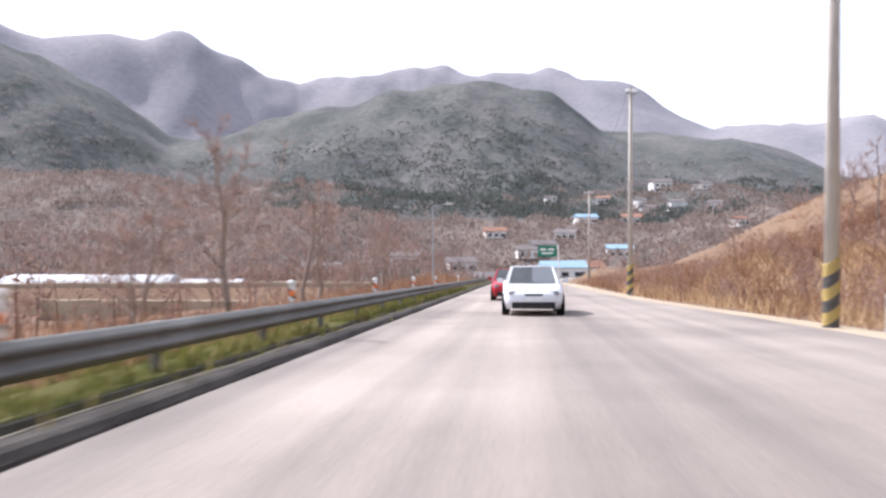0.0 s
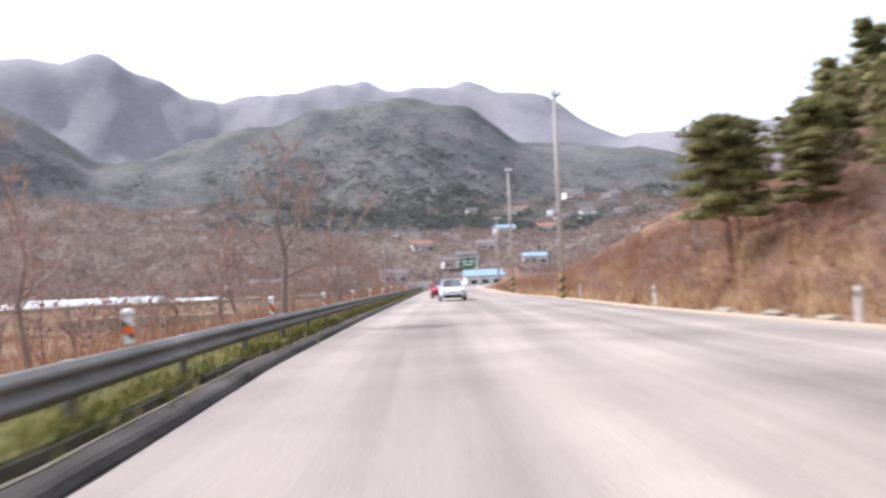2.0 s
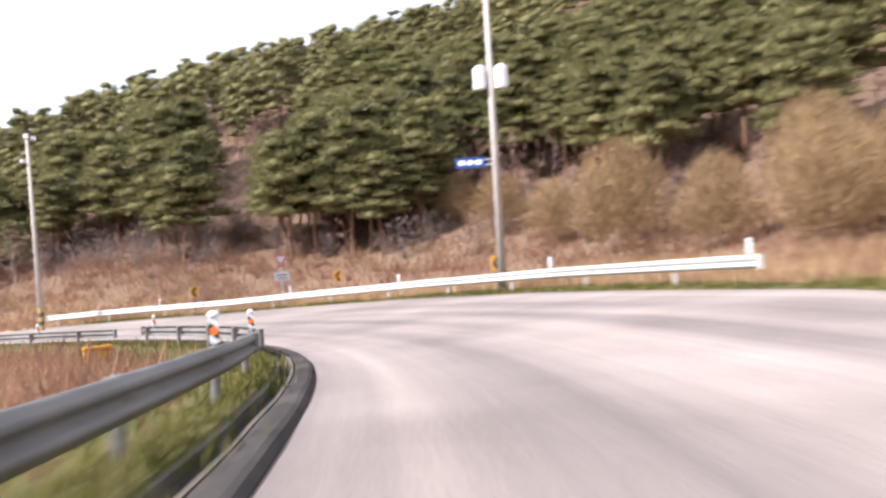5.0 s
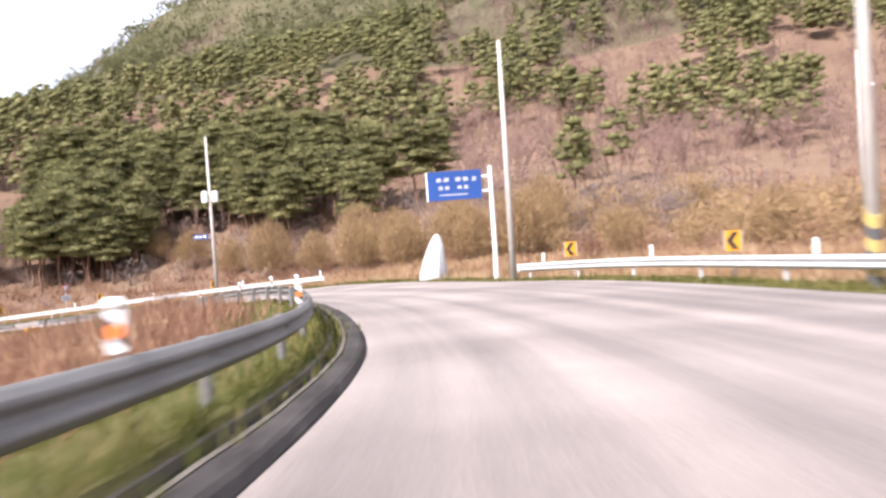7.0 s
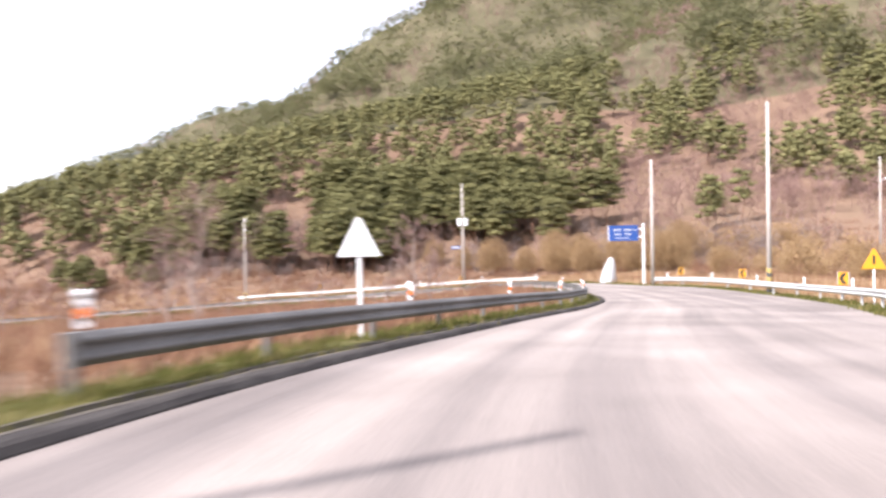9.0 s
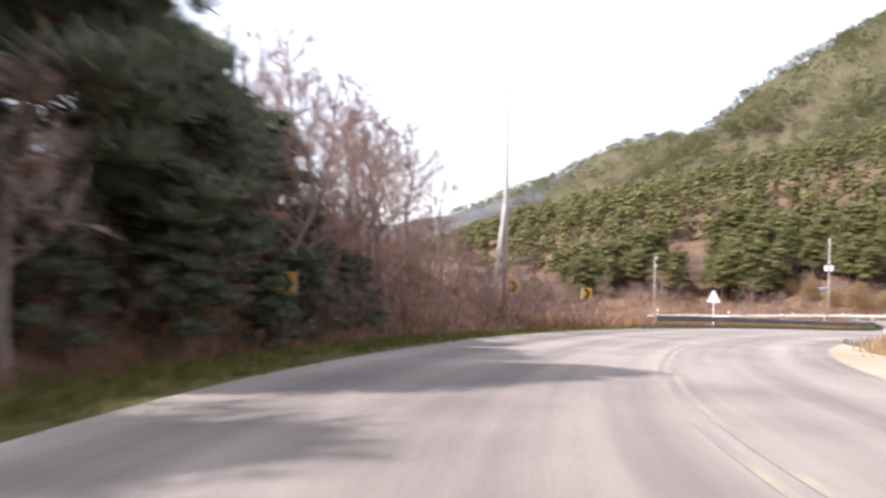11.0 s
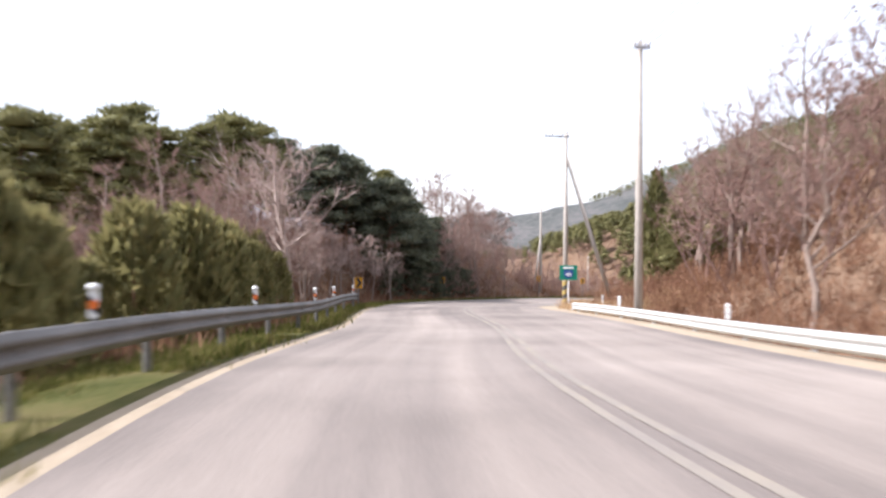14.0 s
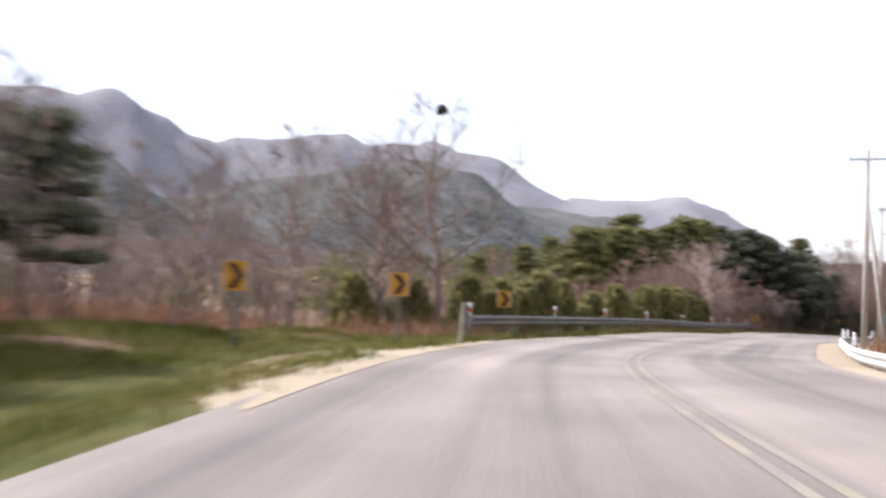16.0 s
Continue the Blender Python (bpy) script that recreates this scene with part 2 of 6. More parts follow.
def wobble(x, y, size, seed):
    """Cheap smooth noise of about -1 to 1."""
    r = np.random.RandomState(seed)
    out = 0
    for k in range(7):
        a, ph, w = r.uniform(0, 6.28), r.uniform(0, 6.28), r.uniform(0.6, 1.7) / size
        out = out + np.sin((x * math.cos(a) + y * math.sin(a)) * w * 6.28 + ph)
    return out / 3.5


PICK = slice(0, len(LS), 4)
PX, PY, PZ = LP[PICK, 0], LP[PICK, 1], LP[PICK, 2]


def road_frame(x, y):
    """Nearest s, lat, road height and a smooth height of the country for arrays of x and y."""
    x, y = np.asarray(x, float).ravel(), np.asarray(y, float).ravel()
    s, lat, z, zb = (np.zeros(len(x)) for _ in range(4))
    for i in range(0, len(x), 4000):
        j = slice(i, i + 4000)
        d2 = (x[j, None] - PX) ** 2 + (y[j, None] - PY) ** 2
        k = d2.argmin(1) * 4
        # refine among the metres round the nearest
        best, kb = None, None
        for o in range(-4, 5):
            kk = np.clip(k + o, 0, len(LS) - 1)
            dd = (x[j] - LP[kk, 0]) ** 2 + (y[j] - LP[kk, 1]) ** 2
            if best is None:
                best, kb = dd, kk
            else:
                m = dd < best
                best, kb = np.where(m, dd, best), np.where(m, kk, kb)
        dx, dy = x[j] - LP[kb, 0], y[j] - LP[kb, 1]
        along = dx * LT[kb, 0] + dy * LT[kb, 1]
        s[j] = LS[kb] + along
        across = dx * LN[kb, 0] + dy * LN[kb, 1]
        beyond = np.where((kb == 0) | (kb == len(LS) - 1), along, 0)
        lat[j] = np.copysign(np.hypot(across, beyond), across)
        z[j] = LP[kb, 2] + np.clip(along, -3, 3) * 0.058 - np.interp(s[j], BANK_S, BANK) * np.clip(across, -14, 4)
        w = 1.0 / (d2 + 60.0) ** 2
        zb[j] = (w * PZ).sum(1) / w.sum(1)
    return s, lat, z, zb


def country(x, y, s, lat, zb):
    """Height of the land away from the road."""
    z = zb.copy()
    out = np.where(lat > 0, lat - np.interp(s, LS, EDGE_R), -lat + np.interp(s, LS, EDGE_L))
    right, left = lat > 0, lat <= 0
    # valley floor beside the first straight
    z = z - np.where(right & (s < 60), 3.2 * step(2.5, 14, out) * step(60, 20, s), 0)
    # field inside the bend
    z = z - np.where(right & (s >= 20) & (s < 175), 1.4 * step(3, 12, out) * step(20, 60, s) * step(175, 160, s), 0)
    # scrub bank and knoll beside the first straight
    z = z + np.where(left, 3.0 * step(2.0, 12, out) * step(-95, -40, s) * step(38, 8, s), 0)
    z = z + np.where(left, 1.2 * step(4, 16, out) * step(10, 40, s) * step(85, 60, s), 0)
    # wooded cut bank inside the second bend
    z = z + np.where(right, 5.0 * step(2.0, 13, out) * step(160, 174, s) * step(226, 202, s), 0)
    z = z - np.where(right, 1.5 * step(3, 9, out) * step(221, 231, s) * step(300, 285, s), 0)
    # bank of the last straight
    z = z + np.where(left, 14.0 * step(3.0, 25, out) * step(60, 34, out) * step(198, 232, s), 0)
    z = z - np.where(left, 0.45 * step(-0.5, 1.5, out) * step(212, 229, s) * step(3.5, 1.5, out), 0)
    # great hill and its wooded foot
    hill = bell(x, y, 393.1, -66.5, 136.8, 65.7, 146.4, 0.82) + bell(x, y, 114.9, -40.4, 24.9, 106.9, 41.7, -1.17) + bell(x, y, 240.3, -287, 169.8, 104.3, 129.9, 0.06) + bell(x, y, 569.7, 142.6, 91.3, 108.2, 131.8, 0.08)
    hill = hill * np.where(left, step(6, 40, out), step(30, 90, out))
    # the valley in the north, then two wooded ranges round it
    az, r = np.arctan2(x, y + 1e-9), np.hypot(x, y)
    out_far = step(230, 480, r) * step(0.0, 260, y)
    z = z * (1 - out_far) - 9.0 * out_far + hill
    mid = np.interp(az, np.radians(MID_AZ), MID_EL)
    high = np.interp(az, np.radians(FAR_AZ), FAR_EL)
    spur = 0.965 + 0.07 * wobble(x, y, 330, 31) + 0.03 * wobble(x, y, 120, 32)
    low = np.interp(az, np.radians([-60, -28, -12, 0, 12, 40]), [0.055, 0.06, 0.045, 0.035, 0.03, 0.05])
    ranges = np.maximum.reduce([np.tan(np.radians(high)) * 1300 * np.exp(-0.5 * ((r - 1300) / 190) ** 2) * spur,
                                np.tan(np.radians(mid)) * 930 * np.exp(-0.5 * ((r - 930) / 170) ** 2) * spur,
                                low * 560 * np.exp(-0.5 * ((r - 580) / 130) ** 2) * spur])
    around = bell(x, y, 1000, 100, 60, 260, 200) + bell(x, y, -1300, -300, 150, 330, 300) + bell(x, y, -700, -900, 160, 400, 300) + bell(x, y, 500, -900, 150, 400, 300)
    z = z + ranges * step(0, 300, y) + around * step(300, 600, np.hypot(x + 60, y + 60))
    z = z + 5.0 * wobble(x, y, 170, 3) * step(150, 500, np.hypot(x + 60, y + 60)) + 2.0 * wobble(x, y, 60, 4) * step(60, 200, np.hypot(x + 60, y + 60))
    z = z + 0.22 * wobble(x, y, 9, 5) * step(2, 8, out)
    return z, out


def ground_height(x, y):
    s, lat, zr, zb = road_frame(x, y)
    z, out = country(np.asarray(x, float).ravel(), np.asarray(y, float).ravel(), s, lat, zb)
    # close to the road the land meets the verge
    w = step(0.6, 7.0, out)
    base = zr - 0.04 - 0.10 * np.clip(out, 0, 4)
    z = np.where(out < 0.6, zr - 0.35, base * (1 - w) + (z - zb + (zr * (1 - step(5, 40, out)) + zb * step(5, 40, out))) * w)
    return z


def height(x, y):
    return float(ground_height([x], [y])[0])


def axis(lo, hi, out_lo, out_hi, near=2.0):
    mid = list(np.arange(lo, hi + 0.1, near))
    a, stp = [], near
    v = hi
    while v < out_hi:
        stp = min(stp * 1.09, 24 if v < 2500 else 160)
        v += stp
        a.append(v)
    b, stp, v = [], near, lo
    while v > out_lo:
        stp = min(stp * 1.09, 24 if v > -1700 else 160)
        v -= stp
        b.append(v)
    return np.array(b[::-1] + mid + a)


GX, GY = axis(-250, 70, -3000, 3000), axis(-215, 90, -3000, 3000)
xx, yy = np.meshgrid(GX, GY)
zz = ground_height(xx.ravel(), yy.ravel())
verts = np.stack([xx.ravel(), yy.ravel(), zz], 1)
nx, ny = len(GX), len(GY)
a = (np.arange(ny - 1)[:, None] * nx + np.arange(nx - 1)).ravel()
faces = np.stack([a, a + 1, a + nx + 1, a + nx], 1)
M_GROUND = stuff_mat("dry_ground", [(0.105, 0.068, 0.046), (0.15, 0.098, 0.066), (0.20, 0.135, 0.09), (0.13, 0.098, 0.06)], 1.0, 0.95, 0.6, 3.0, coarse=0.06)
# far woods paled towards blue-grey, distance haze put into the colour
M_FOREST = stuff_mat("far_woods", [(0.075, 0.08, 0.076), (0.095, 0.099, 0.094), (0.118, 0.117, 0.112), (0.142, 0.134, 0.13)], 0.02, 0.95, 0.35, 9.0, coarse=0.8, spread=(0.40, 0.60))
M_VALLEY = stuff_mat("brown_valley_woods", [(0.12, 0.10, 0.088), (0.155, 0.128, 0.112), (0.19, 0.156, 0.136)], 0.05, 0.95, 0.6, 7.0, coarse=0.5)
M_FLOOR = stuff_mat("pine_wood_floor", [(0.075, 0.07, 0.038), (0.105, 0.094, 0.054), (0.14, 0.115, 0.072)], 0.1, 0.95, 0.5, 7.0, coarse=0.7)
# farthest range: lilac-grey base colour holds the haze
M_HAZY_WOODS = stuff_mat("hazy_far_woods", [(0.195, 0.19, 0.205), (0.235, 0.225, 0.24), (0.27, 0.255, 0.265)], 0.02, 0.95, 0.3, 7.0, coarse=0.7, spread=(0.33, 0.66))
ground = raw_object("ground", verts, faces, [M_GROUND, M_FOREST, M_HAZY_WOODS, M_FLOOR, M_VALLEY], smooth=True)
tagged(ground, "dry brown land with fields, banks and wooded hills", "ground", kind="structure")
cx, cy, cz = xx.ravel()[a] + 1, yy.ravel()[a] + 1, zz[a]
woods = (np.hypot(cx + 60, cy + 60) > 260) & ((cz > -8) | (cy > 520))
# woods change material with distance, so the haze sits in their base colour
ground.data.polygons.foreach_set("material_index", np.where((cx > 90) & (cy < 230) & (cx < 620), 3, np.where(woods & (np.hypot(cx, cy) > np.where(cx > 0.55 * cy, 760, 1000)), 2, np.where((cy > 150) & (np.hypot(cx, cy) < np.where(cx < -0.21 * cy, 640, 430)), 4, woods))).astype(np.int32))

# ---------------------------------------------------------------- road
def ribbon(name, s0, s1, lat0, lat1, up0, up1, material, stepping=2.0, cols=1, skirt=0.0, parent=None):
    """A strip along the road between two offsets (functions of s)."""
    ss = np.arange(s0, s1 + 0.01, stepping)
    vs, fs = [], []
    for s in ss:
        a, b = lat0(s), lat1(s)
        for c in range(cols + 1):
            f = c / cols
            vs.append(on_road(s, a * (1 - f) + b * f, up0(s) * (1 - f) + up1(s) * f))
    w = cols + 1
    for i in range(len(ss) - 1):
        for c in range(cols):
            k = i * w + c
            fs.append((k, k + w, k + w + 1, k + 1))
    ob = raw_object(name, vs, fs, material, parent)
    uv = ob.data.uv_layers.new(name="along")
    flat_uv = np.array([((lat0(s) * (1 - c / cols) + lat1(s) * c / cols), s) for s in ss for c in range(cols + 1)])
    uv.data.foreach_set("uv", flat_uv[np.array([v for f in fs for v in f])].ravel())
    return ob


flat = lambda h: (lambda s: h)


def asphalt():
    """Pale asphalt with wheel tracks along the lanes, broad patches and fine grain."""
    m = stuff_mat("worn_pale_asphalt", [(0.165, 0.143, 0.126), (0.242, 0.211, 0.187), (0.315, 0.278, 0.246)], 1.0, 0.85, 0.25, 30.0, coarse=0.22, spread=(0.34, 0.66))
    n, l = m.node_tree.nodes, m.node_tree.links
    b = n["Principled BSDF"]
    base = b.inputs["Base Color"].links[0].from_socket
    uv, mp, tracks = n.new("ShaderNodeUVMap"), n.new("ShaderNodeMapping"), n.new("ShaderNodeTexNoise")
    uv.uv_map = "along"
    mp.inputs["Scale"].default_value = (0.85, 0.02, 1)
    tracks.inputs["Scale"].default_value, tracks.inputs["Detail"].default_value = 1.0, 4.0
    l.new(uv.outputs["UV"], mp.inputs["Vector"])
    l.new(mp.outputs["Vector"], tracks.inputs["Vector"])
    cr = n.new("ShaderNodeValToRGB")
    cr.color_ramp.elements[0].position, cr.color_ramp.elements[0].color = 0.3, (0.60, 0.585, 0.59, 1)
    cr.color_ramp.elements[1].position, cr.color_ramp.elements[1].color = 0.66, (1.2, 1.165, 1.13, 1)
    l.new(tracks.outputs["Fac"], cr.inputs["Fac"])
    mx = n.new("ShaderNodeMix")
    mx.data_type, mx.blend_type = "RGBA", "MULTIPLY"
    mx.inputs[0].default_value = 1.0
    l.new(base, mx.inputs[6])
    l.new(cr.outputs["Color"], mx.inputs[7])
    l.new(mx.outputs[2], b.inputs["Base Color"])
    return m


M_ASPHALT = asphalt()
M_GUTTER = stuff_mat("dark_gutter_concrete", [(0.06, 0.056, 0.052), (0.10, 0.093, 0.086), (0.15, 0.14, 0.128)], 1.0, 0.9, 0.3, 14.0)
M_SAND = stuff_mat("sandy_shoulder", [(0.27, 0.215, 0.15), (0.36, 0.295, 0.215), (0.44, 0.375, 0.28)], 1.0, 0.95, 0.4, 10.0)
M_VERGE = stuff_mat("verge_grass", [(0.045, 0.05, 0.016), (0.075, 0.078, 0.026), (0.115, 0.10, 0.042), (0.09, 0.068, 0.04)], 1.0, 0.95, 0.6, 8.0, coarse=0.5)
M_LINE = stuff_mat("worn_yellow_paint", [(0.215, 0.19, 0.167), (0.25, 0.22, 0.18), (0.335, 0.285, 0.20)], 1.0, 0.8, 0.1, 9.0, coarse=0.7, spread=(0.42, 0.66))

road = ribbon("road", -290, 380, lambda s: edge(s, -1), lambda s: edge(s, 1), flat(0), flat(0), M_ASPHALT, 2.0, 6)
tagged(road, "sun-bleached two-lane asphalt road climbing round bends", "road", kind="structure")
M_KERB = stuff_mat("dark_asphalt_kerb", [(0.028, 0.025, 0.023), (0.055, 0.05, 0.046), (0.095, 0.086, 0.077)], 1.0, 0.92, 0.6, 12.0, coarse=0.8)
M_LIP = stuff_mat("pale_concrete_lip", [(0.075, 0.066, 0.052), (0.12, 0.105, 0.085), (0.18, 0.16, 0.13)], 1.0, 0.92, 0.5, 9.0, coarse=0.6)


def moulded(name, s0, s1, profile, material, label, category):
    """A strip with a profile of (metres beyond the right edge, height) swept along the road."""
    ss = np.arange(s0, s1 + 0.01, 1.0)
    k = len(profile)
    vs = [on_road(q, edge(q, 1) + o, u + 0.012 * math.sin(q * 1.7 + o * 9) * math.sin(q * 0.43)) for q in ss for o, u in profile]
    fs = [(a * k + b, a * k + b + 1, (a + 1) * k + b + 1, (a + 1) * k + b) for a in range(len(ss) - 1) for b in range(k - 1)]
    fs += [tuple(range(k)), tuple((len(ss) - 1) * k + b for b in reversed(range(k)))]
    return tagged(raw_object(name, vs, fs, material, smooth=False), label, category, kind="structure")


moulded("kerb", -120, 162, [(-0.02, -0.1), (0.0, 0.02), (0.05, 0.075), (0.10, 0.098), (0.26, 0.10), (0.31, 0.085), (0.33, -0.1)], M_KERB, "rough dark asphalt kerb along the road's edge", "kerb")
moulded("drain_lip", -120, 162, [(0.33, -0.1), (0.335, 0.085), (0.39, 0.085), (0.395, -0.1)], M_LIP, "pale concrete lip of the roadside drain", "drain")
moulded("drain_channel", -120, 162, [(0.395, 0.02), (0.44, -0.03), (0.52, -0.03), (0.56, 0.02), (0.56, -0.1), (0.395, -0.1)], M_KERB, "narrow dark drain behind the kerb", "drain")
moulded("drain_lip", -120, 162, [(0.56, -0.1), (0.565, 0.095), (0.62, 0.095), (0.625, -0.1)], M_LIP, "pale concrete lip of the roadside drain", "drain")
gutter = ribbon("road_edge", 220, 286, lambda s: edge(s, 1), lambda s: edge(s, 1) + 0.28, flat(-0.012), flat(0.02), M_SAND)
tagged(gutter, "dusty worn edge of the asphalt", "road edge", kind="structure")


def verge(side, s0, s1, inner, outer, material, label):
    ss = np.arange(s0, s1 + 0.01, 2.0)
    offs = np.linspace(inner if inner else -0.12, outer, 5)
    pts = [[on_road(s, edge(s, side) + side * o, 0) for o in offs] for s in ss]
    hs = ground_height([p.x for r in pts for p in r], [p.y for r in pts for p in r]).reshape(len(ss), 5)
    vs, fs = [], []
    for i, r in enumerate(pts):
        for j, p in enumerate(r):
            f = step(0.0, 1.0, j / 4)
            vs.append((p.x, p.y, (p.z + ((0.085 if inner > 0.5 else 0.02) if inner else -0.012)) * (1 - f) + (hs[i, j] - 0.05 + 0.12 * (1 - f)) * f))
    for i in range(len(ss) - 1):
        for j in range(4):
            k = i * 5 + j
            fs.append((k, k + 5, k + 6, k + 1) if side < 0 else (k, k + 1, k + 6, k + 5))
    ob = raw_object("verge", vs, fs, material, smooth=True)
    return tagged(ob, label, "verge", kind="structure")


verge(1, -290, 162, 0.62, 3.6, M_VERGE, "patchy green and straw grass verge")
verge(1, 162, 220, 0.0, 3.2, M_VERGE, "patchy green and straw grass verge")
verge(1, 220, 286, 0.28, 3.6, M_VERGE, "patchy green and straw grass verge")
verge(1, 286, 380, 0.0, 8.0, M_VERGE, "patchy green and straw grass verge")
verge(-1, -290, 20, 0.0, 3.0, M_SAND, "pale sandy shoulder below the scrub")
verge(-1, 20, 166, 0.0, 4.0, M_VERGE, "grass verge in front of the guard rail")
verge(-1, 166, 224, 0.0, 4.0, M_SAND, "pale sandy shoulder")
verge(-1, 224, 380, 0.0, 3.4, M_SAND, "pale sandy shoulder")
line = ribbon("centre_line", 178, 380, lambda s: -2.27, lambda s: -2.16, flat(0.006), flat(0.006), M_LINE)
tagged(line, "worn yellow centre line on the asphalt", "road marking", kind="structure")
line = ribbon("centre_line", 178, 380, lambda s: -2.01, lambda s: -1.90, flat(0.006), flat(0.006), M_LINE)
tagged(line, "worn yellow centre line on the asphalt", "road marking", kind="structure")

pull = lambda s: edge(s, 1) + 2.0 * math.sin(math.pi * min(max((s - 283.5) / 17.0, 0), 1))
patch = ribbon("sand_patch", 284, 300, lambda s: edge(s, 1) - 0.35, pull, flat(0.008), flat(-0.02), M_SAND, 1.0, 3)
tagged(patch, "pale washed-out sand on the verge", "sand", kind="structure")

# ---------------------------------------------------------------- guard rails
def wave_profile():
    pts = []
    for i in range(13):
        f = i / 12
        pts.append((0.06 * math.sin(f * math.pi * 4 - math.pi / 2) * 0.65, f * 0.34))
    return pts


def guard_rail(s0, s1, side, off, material, top=0.72, drop=0.0, label="", spacing=4.0):
    lat = lambda s: edge(s, side) + side * off
    o = on_road(s0, lat(s0), -drop)
    e = thing("guard_rail", Matrix.Translation(o), label, "guard rail", "guard rails along the road")
    prof = wave_profile()
    ss = np.arange(s0, s1 + 0.01, 1.0)
    vs, fs = [], []
    k = len(prof)
    for s in ss:
        for d, h in prof:
            vs.append(on_road(s, lat(s) - side * d, top - 0.34 + h - drop) - o)
        for d, h in prof:
            vs.append(on_road(s, lat(s) - side * (d - 0.012), top - 0.34 + h - drop) - o)
    w = 2 * k
    for i in range(len(ss) - 1):
        a, b = i * w, (i + 1) * w
        for j in range(k - 1):
            fs.append((a + j, b + j, b + j + 1, a + j + 1))
            fs.append((a + k + j, a + k + j + 1, b + k + j + 1, b + k + j))
        fs.append((a + k - 1, b + k - 1, b + 2 * k - 1, a + 2 * k - 1))
        fs.append((a, a + k, b + k, b))
    raw_object("rail", vs, fs, material, e, smooth=True)
    for s in (float(ss[0]), float(ss[-1])):  # rounded end shoes
        bm = bmesh.new()
        p = on_road(s, lat(s), top - 0.17 - drop) - o
        bmesh.ops.create_cone(bm, cap_ends=True, segments=14, radius1=0.075, radius2=0.075, depth=0.34)
        bmesh.ops.translate(bm, vec=p + Vector((0, 0, 0)), verts=bm.verts)
        part("end_shoe", bm, material, e)
    bm = bmesh.new()
    tube(bm, (0, 0, -0.5), (0, 0, top - 0.04), 0.057, 0.057, 10)
    tube(bm, (0, 0, top - 0.04), (0, 0, top - 0.01), 0.062, 0.05, 10)
    me = block = None
    for s in np.arange(s0 + 0.8, s1, spacing):
        p = on_road(s, lat(s) + side * 0.13, -drop) - o
        # spacer between the post and the rail
        if block is None:
            b2 = bmesh.new()
            box(b2, (0.16, 0.07, 0.2), (0, 0, 0), 0.012)
            ob = part("spacer", b2, material, e)
            block = ob.data
        else:
            ob = new("spacer", block)
            ob.parent = e
        ob.matrix_local = Matrix.Translation(on_road(s, lat(s) + side * 0.05, top - 0.17 - drop) - o) @ Matrix.Rotation(heading(s), 4, "Z")
        if me is None:
            ob = part("post", bm, material, e)
            me = ob.data
        else:
            ob = new("post", me)
            ob.parent = e
        ob.location = p
    return e


# all runs are one steel; the two tones stand for shade and sun
GREY, BRIGHT = "galvanised corrugated steel guard rail on round posts, shade put into its colour", "galvanised corrugated guard rail on round posts, full sun put into its colour"
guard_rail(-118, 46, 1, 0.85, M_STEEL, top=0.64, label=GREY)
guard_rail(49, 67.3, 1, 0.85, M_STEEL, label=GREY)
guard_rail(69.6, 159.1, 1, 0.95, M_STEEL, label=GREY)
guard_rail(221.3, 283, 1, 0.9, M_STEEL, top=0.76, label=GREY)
guard_rail(22.5, 67, -1, 0.9, M_SUNLIT_STEEL, label=BRIGHT)
guard_rail(89, 159, -1, 0.9, M_SUNLIT_STEEL, label=BRIGHT)
guard_rail(224.5, 330, -1, 0.9, M_SUNLIT_STEEL, drop=0.35, label=BRIGHT)


# ---------------------------------------------------------------- poles and cables
M_BAND_Y = stuff_mat("faded_yellow_band", [(0.30, 0.24, 0.13), (0.40, 0.29, 0.09), (0.46, 0.33, 0.08)], 1.0, 0.7, 0.15, 10)
M_BAND_DARK = stuff_mat("faded_black_band", [(0.05, 0.048, 0.046), (0.085, 0.08, 0.075), (0.16, 0.145, 0.13)], 1.0, 0.75, 0.15, 10)


